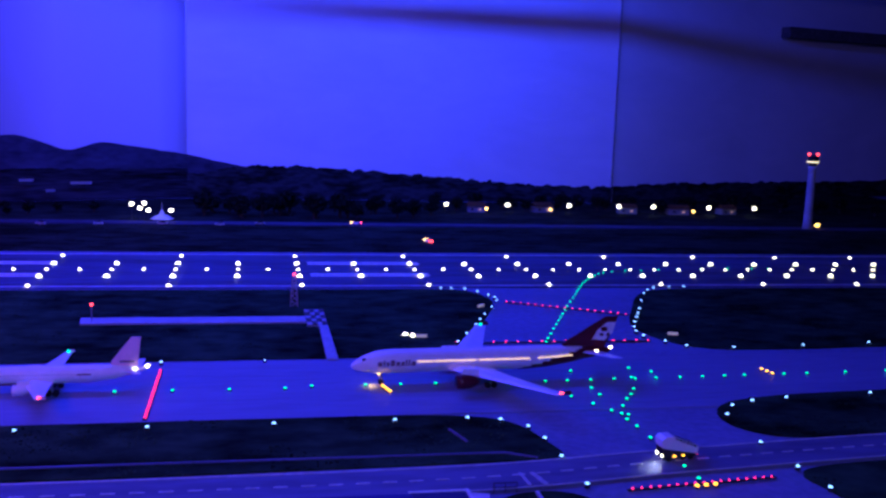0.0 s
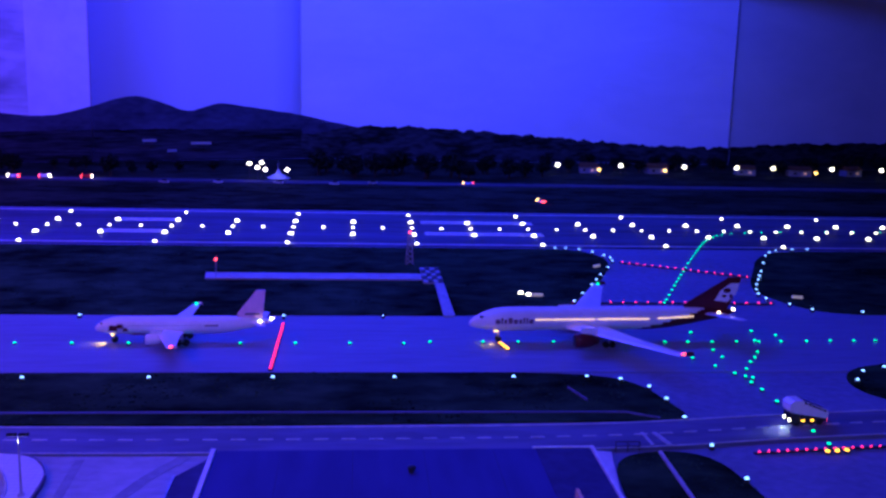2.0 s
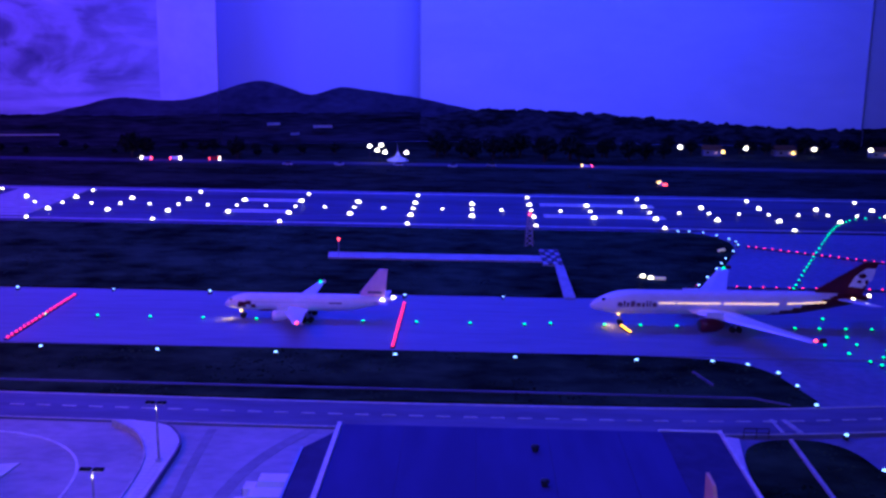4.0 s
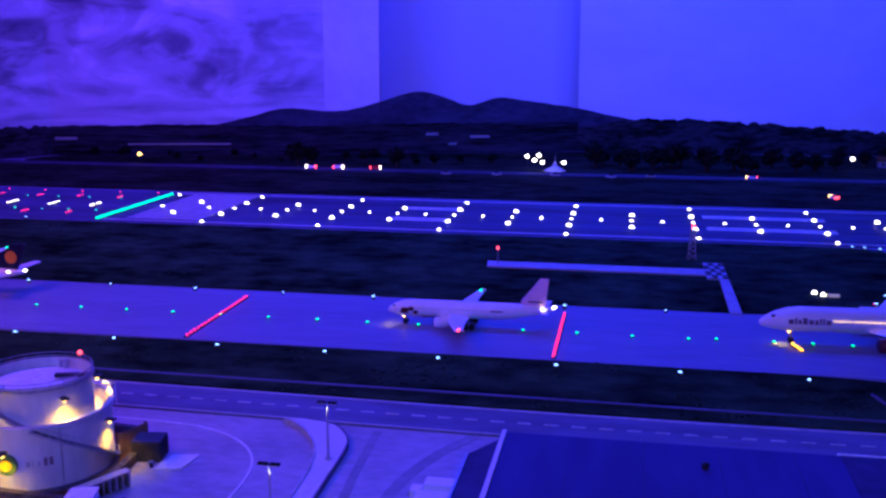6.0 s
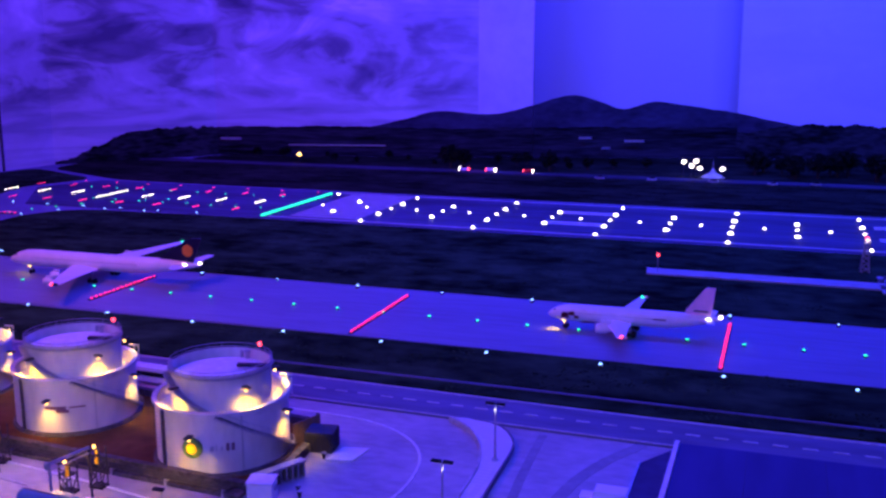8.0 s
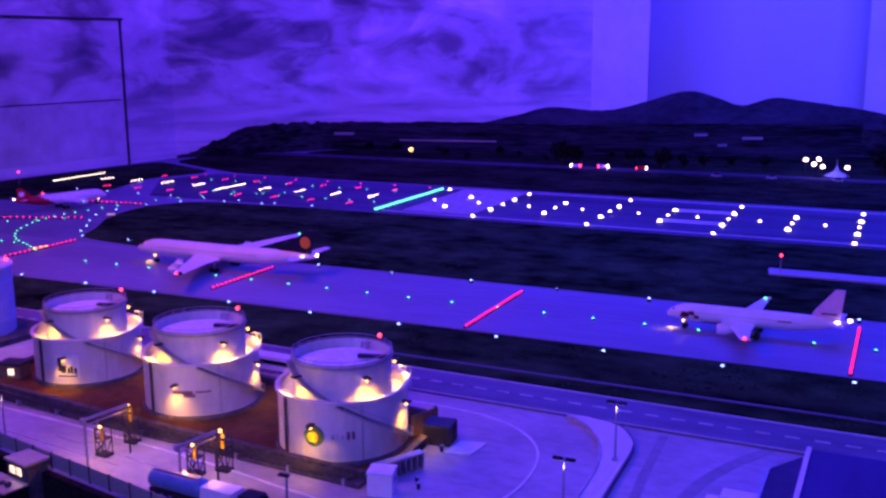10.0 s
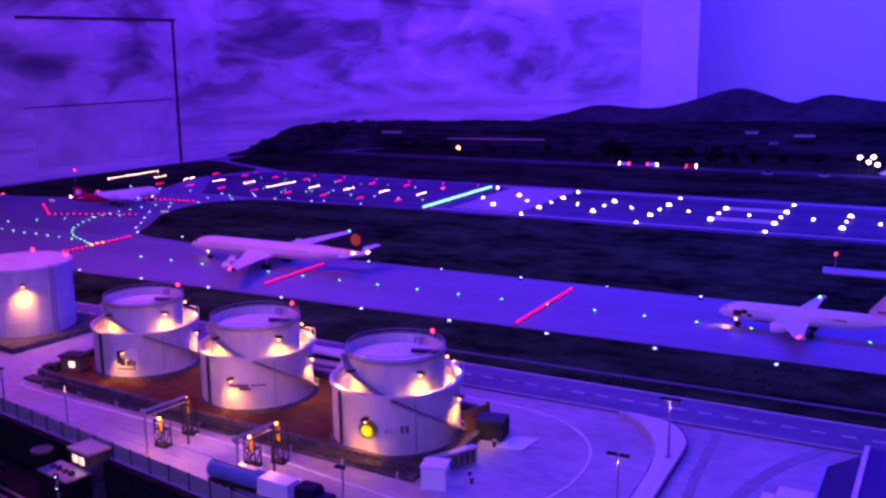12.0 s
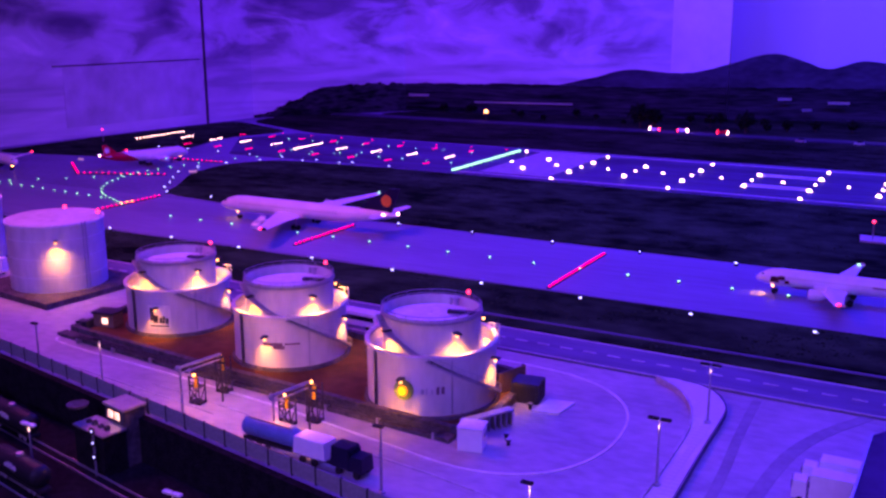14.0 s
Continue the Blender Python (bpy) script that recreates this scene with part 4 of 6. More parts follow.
    for gx, gs, nm in gear:
        gy = gs * span * 0.085
        g = part(nm, rod(B(), (gx * L, gy, 0.010), (gx * L, gy, zc - r * 0.6), 0.0028), M_STEEL, p)
        for dx in ((0,) if gs == 0 else (-0.008, 0.008)):
            for dy in (-0.005, 0.005):
                part("wheel", lathe(B(), [(0.006, -0.002), (0.0075, 0), (0.006, 0.002)], 10, (gx * L + dx, gy + dy, 0.0075), "y"), M_RUBBER, g)
    part("landing_light", lathe(B(), [(0.002, -0.003), (0.0075, 0), (0.002, 0.005)], 8, (gear[0][0] * L - 0.006, 0, zc - r * 0.95), "x"), E_WARM, p, "glowing landing light")
    if strobes:
        for sx, sy, sz in ((0.93, -1.0, 0.35), (0.995, 0.0, 0.55)):
            part("strobe", lathe(B(), [(0.001, 0), (0.005, 0.002), (0.005, 0.006), (0.001, 0.008)], 8, (sx * L, sy * r * 0.5, zc + sz * r)), E_WHITE, p, "white strobe")
    side = -1.012
    if windows:
        for a, b in ((0.235, 0.295), (0.30, 0.455), (0.465, 0.66), (0.69, 0.83)):
            k = int((b - a) * 80)
            for i in range(k):
                u = a + (b - a) * (i + 0.5) / k
                shrink = 1.0 if u < 0.68 else 1.0 - (u - 0.66) * 1.25
                part("cabin_window", box(B(), (u * L, -r * 0.985 * shrink, zc + r * (0.10 + 0.8 * max(0, u - 0.67))), ((b - a) * L / k * 0.84, 0.003, r * 0.12)), E_CABIN, p, "lit cabin window")
    else:
        pane = mesh_of("cabin_window", box(B(), (0, 0, 0), (L * 0.006, 0.0016, r * 0.12)), scheme["glass"])
        for i in range(34):
            part("cabin_window", pane, None, p).location = ((0.15 + i * 0.0165) * L, -r * 0.985, zc + r * 0.14)
    if scheme["art"]:
        for u, w, z, hh in ((0.112, 0.050, -0.42, 0.62), (0.150, 0.040, -0.12, 0.44), (0.180, 0.030, -0.46, 0.36), (0.30, 0.20, -0.93, 0.14)):
            part("nose_art", box(B(), (u * L, -r * (0.94 if z > -0.6 else 0.60), zc + r * z), (w * L, 0.0046, r * hh), 0.0, 0.72), scheme["art"], p, "dark painted patch")
        part("lettering", box(B(), (0.66 * L, -r * 0.985, zc + r * 0.10), (L * 0.075, 0.0026, r * 0.16)), M_TITLE, p, "small dark lettering bar")
        part("fin_lettering", box(B(), (0.885 * L, -0.0042, zc + r * 1.22), (L * 0.085, 0.0016, r * 0.22), 0.0, 0.9), M_TITLE, fin_ob, "dark lettering bar")
    if scheme["title"]:
        bmw = B()
        x = 0.092
        for wd, hh in ((0.015, 0.36), (0.006, 0.5), (0.010, 0.36), (0.015, 0.5), (0.015, 0.36), (0.010, 0.36), (0.006, 0.5), (0.006, 0.5), (0.015, 0.36)):
            box(bmw, ((x + wd / 2) * L, -r * 0.985, zc - r * 0.16), (wd * L, 0.003, r * hh * 0.95))
            x += wd + 0.0048
        part("lettering", bmw, scheme["title"], p, "dark lettering bars")
    return p


W = {"body": M_WHITE, "rear": M_WHITE, "cut": 2.0, "wing": M_WHITE, "engine": M_WHITE, "fin": M_LILAC, "disc": None, "disc_r": 0, "fin_h": 1.42, "sweep": 0.15, "fin_dx": -0.045, "slope": 0.10, "glass": M_STEEL, "title": None, "art": None, "field": None}
airliner(pose(0.222, 2.862, 0.003, 0, 0, 1.0), 0.425, 0.40, 0.043, dict(W, art=M_MAROON, fin_h=1.55), "white twin-engine model jet with a pale pink tail")
airliner(pose(1.131, 2.866, 0.003, 0, 0, 2.5), 0.694, 0.69, 0.060, dict(W, rear=M_MAROON, cut=0.75, slope=0.155, sweep=0.26, fin_dx=0.012, fin=M_MAROON, engine=M_MAROON, field=M_WHITE, fin_h=1.33, title=M_TITLE),
         "white wide-body model jet with dark maroon tail and lit windows", windows=True)
airliner(pose(-1.545, 2.935, 0.003, 0, 0, 1.5), 0.69, 0.66, 0.053, dict(W, rear=M_WHITE, sweep=0.26, fin_dx=0.0, fin=M_NAVY, disc=M_ORANGE, disc_r=0.68, fin_h=1.35), "white long model jet with navy tail and orange disc", four=True)
airliner(pose(-2.57, 3.86, 0.003, 0, 0, -107), 0.43, 0.38, 0.046, dict(W, rear=M_RED, cut=0.66, fin=M_RED, disc=M_WHITE, disc_r=0.5, fin_h=1.0), "white model jet with a red tail at the far junction")
airliner(pose(1.125, 0.948, 0.003, 0, 0, 90), 0.69, 0.60, 0.062, dict(W, sweep=0.22, fin=M_WARMFIN, fin_h=1.55), "white wide-body model jet behind the hangar, warm light coloured into its tail", strobes=False)
airliner(pose(-2.98, 3.25, 0.003, 0, 0, 170), 0.43, 0.38, 0.046, dict(W, rear=M_RED, cut=0.66, fin=M_RED), "white model jet with red rear at the far stand")
# headlight pools come from small lamps on the nose gears
for x, y in ((0.245, 2.862), (1.19, 2.866), (-1.485, 2.94)):
    spot = bpy.data.lights.new("landing_beam", "SPOT")
    spot.energy, spot.color, spot.spot_size, spot.spot_blend, spot.shadow_soft_size = 0.2, (1.0, 0.60, 0.05), radians(95), 1.0, 0.004
    new("landing_beam", spot).matrix_world = look((x + 0.004, y - 0.006, 0.022), (x - 0.010, y - 0.012, 0.0))

# ---- fuel depot ----
bund = [(-0.985, 1.835), (-0.62, 1.80), (-0.02, 1.765), (0.015, 1.80), (0.0, 2.00), (-0.05, 2.05), (-0.95, 2.145), (-1.0, 2.08)]
structure("bund_floor", prism(B(), bund, 0.003, 0.006), M_SOIL, "rust-brown soil in the tank bund", "ground")
structure("bund_wall", ribbon(B(), bund + bund[:1], 0.012, 0.003, 0.020), M_WALLC, "low dark concrete bund wall round the tanks", "wall")
structure("bund_ledge", ribbon(B(), [(-1.0, 1.818), (-0.62, 1.782), (-0.01, 1.746)], 0.024, 0.003, 0.010), M_WALLC, "dark ledge along the bund", "kerb")


def wall_lamp(x, y, z, ang, power, name="wall_lamp"):
    """A small warm bulkhead lamp on a wall facing ang, with the light it gives."""
    o = thing(name, "small warm wall lamp on a tank", "lamp", pose(x, y, z, 0, 0, math.degrees(ang)), "tank lamps")
    part("bracket", box(B(), (0.007, 0, 0.003), (0.016, 0.010, 0.003)), M_DARK, o)
    part("bulb", lathe(B(), [(0.001, -0.003), (0.0026, -0.001), (0.0026, 0.001), (0.001, 0.0025)], 8, (0.006, 0, 0)), E_WARM, o)
    px, py = x + 0.017 * math.cos(ang), y + 0.017 * math.sin(ang)
    down_lamp(px, py, z - 0.005, (px - 0.006 * math.cos(ang), py - 0.006 * math.sin(ang), z - 0.05), power)


def ring_point(cx, cy, r, a):
    return cx + r * math.cos(a), cy + r * math.sin(a)


def stair(bm, cx, cy, r, a0, a1, z0, z1, width, steps):
    for k in range(steps):
        t = k / steps
        a, z = a0 + (a1 - a0) * t, z0 + (z1 - z0) * t
        x, y = ring_point(cx, cy, r + width / 2, a)
        box(bm, (x, y, z), (width, 0.008, 0.0022), a)
    return bm


def helix_band(bm, cx, cy, r, a0, a1, z0, z1, h, thick, steps=28):
    prev = None
    for k in range(steps + 1):
        t = k / steps
        a, z = a0 + (a1 - a0) * t, z0 + (z1 - z0) * t
        cur = []
        for rr, dz in ((r, 0), (r + thick, 0), (r + thick, h), (r, h)):
            x, y = ring_point(cx, cy, rr, a)
            cur.append(bm.verts.new((x, y, z + dz)))
        if prev:
            for j in range(4):
                bm.faces.new((prev[j], prev[(j + 1) % 4], cur[(j + 1) % 4], cur[j]))
        prev = cur
    return bm


def storage_tank(cx, cy, R, H, R2, H2, emblem, fa, label):
    t = thing("storage_tank", label, "tank", pose(cx, cy, 0.006), "fuel tanks")
    part("outer_shell", lathe(B(), [(R, 0), (R, H), (R - 0.003, H), (R - 0.003, H - 0.019), (0.004, H - 0.019)], 56, cap=False), M_TANK, t, "white outer tank shell", True).data.shade_flat()
    part("rim", lathe(B(), [(R - 0.004, H - 0.002), (R + 0.004, H - 0.002), (R + 0.004, H + 0.0035), (R - 0.004, H + 0.0035)], 56, cap=False), M_TANK, t)
    part("base_ring", lathe(B(), [(R + 0.007, 0), (R + 0.006, 0.005), (R, 0.006)], 48, cap=False), M_WALLC, t)
    inner_tank = part("inner_shell", lathe(B(), [(R2, H - 0.022), (R2, H2 + 0.004), (R2 - 0.002, H2 + 0.004), (R2 - 0.002, H2 - 0.014)], 48, cap=False), M_TANK, t, "white inner tank with shallow roof")
    part("top_ring", lathe(B(), [(R2 - 0.001, H2 - 0.002), (R2 + 0.0035, H2 - 0.002), (R2 + 0.0035, H2 + 0.002), (R2 - 0.001, H2 + 0.002)], 48, cap=False), M_STEEL, inner_tank)
    part("floating_roof", lathe(B(), [(R2 - 0.004, H2 - 0.013), (R2 * 0.82, H2 - 0.010), (R2 * 0.5, H2 - 0.007), (0.002, H2 - 0.004)], 48, cap=False), M_TANKTOP, inner_tank, "pale recessed floating roof")
    rail = B()
    for k in range(24):
        a = 2 * math.pi * k / 24
        x, y = ring_point(0, 0, R2 + 0.0015, a)
        rod(rail, (x, y, H2), (x, y, H2 + 0.012), 0.0006, 4)
    for z in (0.006, 0.012):
        lathe(rail, [(R2 + 0.001, H2 + z - 0.0006), (R2 + 0.0022, H2 + z - 0.0006), (R2 + 0.0022, H2 + z + 0.0006), (R2 + 0.001, H2 + z + 0.0006)], 32, cap=False)
    part("railing", rail, M_STEEL, inner_tank, "thin roof railing")
    part("roof_vent", lathe(B(), [(0.004, H2 - 0.006), (0.004, H2 + 0.004), (0.006, H2 + 0.004), (0.006, H2 + 0.008)], 10, (R2 * 0.2, R2 * 0.7, 0)), M_STEEL, inner_tank)
    for dx in (-0.012, 0.0):
        part("roof_vent", lathe(B(), [(0.003, H2 - 0.006), (0.003, H2 + 0.006)], 8, (R2 * 0.2 + dx, R2 * 0.72, 0)), M_STEEL, inner_tank)
    part("roof_walkway", box(B(), (R2 * 0.62, R2 * 0.18, H2 - 0.004), (R2 * 0.62, 0.010, 0.005), 0.25), M_DARK, inner_tank)
    # stairs wind down to the right: first round the inner, then the outer shell
    a0 = fa - 1.2
    part("stair_stringer", helix_band(B(), 0, 0, R2 + 0.010, a0 - 0.15, a0 + 1.16, H2 - 0.004, H - 0.015, 0.0035, 0.0022), M_STEEL, t, "grey stair stringer")
    part("stair_panel", helix_band(B(), 0, 0, R2 + 0.0005, a0 - 0.15, a0 + 1.16, H2 - 0.006, H - 0.017, 0.002, 0.0095), M_DARK, t, "dark underside of the stair")
    part("stair_treads", stair(B(), 0, 0, R2, a0 - 0.15, a0 + 1.16, H2 - 0.004, H - 0.015, 0.010, 22), M_STEEL, t)
    part("stair_stringer", helix_band(B(), 0, 0, R, fa - 0.05, fa + 1.38, H - 0.004, 0.012, 0.004, 0.009), M_DARK, t, "dark stair stringer")
    part("stair_treads", stair(B(), 0, 0, R, fa - 0.05, fa + 1.38, H - 0.004, 0.012, 0.010, 34), M_STEEL, t)
    rail = B()
    for k in range(15):
        q = k / 14
        a, z = fa - 0.05 + 1.43 * q, (H - 0.004) * (1 - q) + 0.012 * q
        x, y = ring_point(0, 0, R + 0.010, a)
        rod(rail, (x, y, z), (x, y, z + 0.014), 0.0006, 4)
    helix_band(rail, 0, 0, R + 0.0095, fa - 0.05, fa + 1.38, H + 0.010, 0.026, 0.0010, 0.0010)
    part("stair_rail", rail, M_PAINT_DIM, t)
    ladder = B()
    x, y = ring_point(0, 0, R + 0.004, fa + 1.75)
    for d in (-0.005, 0.005):
        rod(ladder, (x + d, y, H - 0.02), (x + d, y, H + 0.018), 0.0008, 4)
        rod(ladder, (x + d, y, H + 0.018), (x + d - 0.010, y - 0.004, H + 0.018), 0.0008, 4)
    part("ladder_hoop", ladder, M_PAINT, t, "pale ladder hoops")
    part("drain_pipe", rod(B(), (*ring_point(0, 0, R + 0.004, fa - 0.95), 0.0), (*ring_point(0, 0, R + 0.004, fa - 0.95), H), 0.003), M_WALLC, t)
    part("shell_seam", box(B(), (*ring_point(0, 0, R + 0.0002, fa + 0.30), 0.004), (0.0012, 0.0016, H - 0.006), fa + 0.30), M_STEEL, t)
    # emblem
    ea = fa - 0.42
    ex, ey = ring_point(0, 0, R + 0.0015, ea)
    if emblem == "disc":
        bm = B()
        for k in range(18):
            a = 2 * math.pi * k / 18
            rod(bm, (ex, ey, H * 0.47), (ex + 0.0172 * math.cos(a) * -math.sin(ea), ey + 0.0172 * math.cos(a) * math.cos(ea), H * 0.47 + 0.0172 * math.sin(a)), 0.0032, 5)
        e = part("emblem", bm, M_GREEN, t, "yellow and green round emblem")
        bm = rod(B(), (0, 0, 0), (0.0044, 0, 0), 0.0095, 18)
        bmesh.ops.rotate(bm, verts=bm.verts, cent=(0, 0, 0), matrix=Matrix.Rotation(ea, 3, "Z"))
        bmesh.ops.translate(bm, verts=bm.verts, vec=(ex, ey, H * 0.47))
        part("emblem_centre", bm, M_YELLOW, e)
    def curved_bar(name, a0, a1, z0, z1, material, parent, note="", lift=0.0):
        """A thin plate bent round the shell."""
        return part(name, helix_band(B(), 0, 0, R + 0.0002 + lift, a0, a1, z0, z0, z1 - z0, 0.0011, 8), material, parent, note)

    if emblem == "disc":
        for k, (wd, hh) in enumerate(((0.045, 0.009), (0.018, 0.011), (0.026, 0.008), (0.045, 0.013), (0.045, 0.013))):
            a = ea + 0.26 + k * 0.075
            curved_bar("lettering", a, a + wd, H * 0.42, H * 0.42 + hh, M_STEEL if k < 3 else M_TITLE, t, "faded lettering bar")
    elif emblem == "stripe":
        for a, wd, z, hh in ((-0.08, 0.34, 0.48, 0.006), (0.10, 0.20, 0.42, 0.006), (0.30, 0.26, 0.50, 0.003)):
            curved_bar("lettering", ea + a, ea + a + wd, H * z, H * z + hh, M_TITLE, t, "faded plum lettering bar")
    else:
        plate = curved_bar("name_plate", ea - 0.20, ea + 0.24, H * 0.20, H * 0.70, M_PLATE, t, "pale name plate")
        for a, wd, z, hh in ((-0.16, 0.08, 0.36, 0.028), (-0.10, 0.10, 0.32, 0.016), (0.03, 0.05, 0.31, 0.012), (0.09, 0.04, 0.31, 0.016), (0.145, 0.05, 0.29, 0.013), (-0.16, 0.36, 0.23, 0.003)):
            curved_bar("lettering", ea + a, ea + a + wd, H * z, H * z + hh, M_NAVY, plate, "", 0.0012)
    wall_lamp(*(lambda q: (cx + q[0], cy + q[1]))(ring_point(0, 0, R + 0.002, ea - 0.02)), H * 0.68, ea, 0.34)
    for a, z, pw in ((fa + 0.48, 0.90, 0.6), (fa - 0.95, 0.88, 0.65), (fa + 1.75, 0.90, 0.55), (fa - 2.4, 0.88, 0.4)):
        wall_lamp(*(lambda q: (cx + q[0], cy + q[1]))(ring_point(0, 0, R2 + 0.001, a)), H2 * z, a, pw)
    wall_lamp(*(lambda q: (cx + q[0], cy + q[1]))(ring_point(0, 0, R + 0.001, fa + 1.12)), H * 0.82, fa + 1.12, 0.48)
    post = part("beacon_post", rod(B(), (R2 * 0.35, R2 * 0.95, H2 - 0.014), (R2 * 0.35, R2 * 0.95, H2 + 0.012), 0.001, 5), M_STEEL, t)
    part("beacon", lathe(B(), [(0.002, H2 + 0.012), (0.0036, H2 + 0.0135), (0.0036, H2 + 0.017), (0.0015, H2 + 0.019)], 8, (R2 * 0.35, R2 * 0.95, 0)), E_REDB, post, "red beacon on the tank top")


storage_tank(-0.134, 1.897, 0.114, 0.107, 0.086, 0.158, "disc", -1.05, "white floating-roof fuel tank with yellow green emblem")
storage_tank(-0.494, 1.958, 0.111, 0.104, 0.086, 0.155, "stripe", -0.90, "white floating-roof fuel tank with faded bars")
storage_tank(-0.836, 2.001, 0.110, 0.097, 0.082, 0.150, "plate", -0.785, "white floating-roof fuel tank with a pale name plate")


def plain_tank(cx, cy, R, H, label, la):
    t = thing("storage_tank", label, "tank", pose(cx, cy, 0.003), "fuel tanks")
    part("plinth", box(B(), (0, 0, 0), (R * 2.7, R * 2.5, 0.014), -0.1), M_WALLC, t, "dark square plinth")
    part("shell", lathe(B(), [(R, 0.014), (R, H), (R * 0.97, H + 0.004), (0.002, H + 0.016)], 56, cap=False), M_TANK, t, "plain white steel shell")
    part("rim", lathe(B(), [(R - 0.001, H - 0.003), (R + 0.003, H - 0.003), (R + 0.003, H + 0.002), (R - 0.001, H + 0.002)], 48, cap=False), M_TANKTOP, t)
    for k in range(3):
        part("seam_band", lathe(B(), [(R, 0.05 + k * 0.045), (R + 0.0008, 0.05 + k * 0.045), (R + 0.0008, 0.0515 + k * 0.045), (R, 0.0515 + k * 0.045)], 48, cap=False), M_TANKTOP, t)
    bm = B()
    for d in (-0.004, 0.004):
        x, y = ring_point(0, 0, R + 0.006, -0.12 + d * 9)
        rod(bm, (x, y, 0.014), (x, y, H + 0.006), 0.0016, 5)
    part("ladder", bm, M_STEEL, t, "cage ladder")
    for k in range(2):
        x, y = ring_point(0, 0, R * 0.9, 0.9 + k * 1.3)
        part("beacon", lathe(B(), [(0.002, H + 0.002), (0.0042, H + 0.006), (0.0042, H + 0.011), (0.0015, H + 0.013)], 8, (x, y, 0)), E_REDB, t, "red beacon on the tank top")
    x, y = ring_point(cx, cy, R + 0.001, la)
    wall_lamp(x, y, H * 0.80, la, 0.85)


plain_tank(-1.31, 2.075, 0.114, 0.176, "tall plain white fuel tank on a dark plinth", -0.70)
plain_tank(-1.745, 2.11, 0.114, 0.176, "tall plain white fuel tank on a dark plinth", -0.25)


def loading_stand(g, x, y, dx, dy, h):
    """A dark latticed stand with a platform, a swivelling arm and a yellow cap, lit by its own small lamp."""
    w, d = 0.011, 0.008
    st = part("loading_stand", box(B(), (dx, dy, h * 0.62), (w * 2, d * 2, 0.002)), M_DARK, g, "dark loading stand")
    part("base", box(B(), (dx, dy, 0), (w * 2.3, d * 2.3, 0.004)), M_BLACK, st)
    for sx in (-w, w):
        for sy in (-d, d):
            part("leg", rod(B(), (dx + sx, dy + sy, 0), (dx + sx, dy + sy, h), 0.0015, 4), M_DARK, st)
        part("brace", rod(B(), (dx + sx, dy - d, 0.004), (dx + sx, dy + d, h * 0.6), 0.0013, 4), M_DARK, st)
        part("brace", rod(B(), (dx + sx, dy - d, 0.004), (dx - sx, dy - d, h * 0.6), 0.0013, 4), M_DARK, st)
    for z in (0.8, 1.0):
        part("rail", rod(B(), (dx - w, dy - d, h * z), (dx + w, dy - d, h * z), 0.0011, 4), M_DARK, st)
    bm = rod(B(), (dx, dy, h * 0.62), (dx, dy, h), 0.002)
    rod(bm, (dx, dy, h), (dx - 0.012, dy - 0.006, h * 0.92), 0.0018), rod(bm, (dx - 0.012, dy - 0.006, h * 0.92), (dx - 0.012, dy - 0.006, h * 0.5), 0.0015)
    part("loading_arm", bm, M_BLACK, st, "dark loading arm")
    part("arm_cap", box(B(), (dx + 0.003, dy - 0.004, h * 0.88), (0.006, 0.006, 0.007), 0.4, 0.7), M_YELLOW, st, "yellow cap")
    part("pipe_flange", box(B(), (dx + 0.006, dy - d - 0.001, h * 0.64), (0.006, 0.003, 0.012), 0.0, 0.8), M_YELLOW, st, "yellow flange")
    part("lamp", lathe(B(), [(0.001, h + 0.001), (0.0024, h + 0.002), (0.0024, h + 0.005), (0.001, h + 0.006)], 8, (dx, dy - 0.006, 0)), E_WARM, st)
    bulb_lamp(x + dx + 0.006, y + dy - 0.034, h + 0.018, 0.16, (1.0, 0.44, 0.10), 0.004)


def gantry(x, y, end, near, far, label):
    g = thing("loading_gantry", label, "gantry", pose(x, y, 0.003), "loading gantries")
    h = 0.088
    part("post", rod(B(), (0, 0, 0), (0, 0, h), 0.0021), M_STEEL, g)
    part("post", rod(B(), (*end, 0), (*end, h), 0.0018), M_DARK, g)
    part("beam", rod(B(), (-0.004, -0.006, h), (*end, h), 0.0026), M_STEEL, g, "grey steel portal beam")
    part("beam", rod(B(), (0, 0, h - 0.009), (*end, h - 0.009), 0.0013), M_STEEL, g)
    part("beam_end", lathe(B(), [(0.0035, h - 0.006), (0.0045, h), (0.0035, h + 0.004)], 10, (-0.002, -0.002, 0)), M_STEEL, g)
    loading_stand(g, x, y, near[0], near[1], 0.050)
    loading_stand(g, x, y, far[0], far[1], 0.068)


gantry(-0.456, 1.610, (0.012, 0.086), (-0.022, 0.060), (-0.018, 0.124), "steel loading gantry with yellow-capped stands")
gantry(-0.240, 1.587, (0.012, 0.074), (-0.042, 0.086), (-0.010, 0.118), "steel loading gantry with yellow-capped stands")


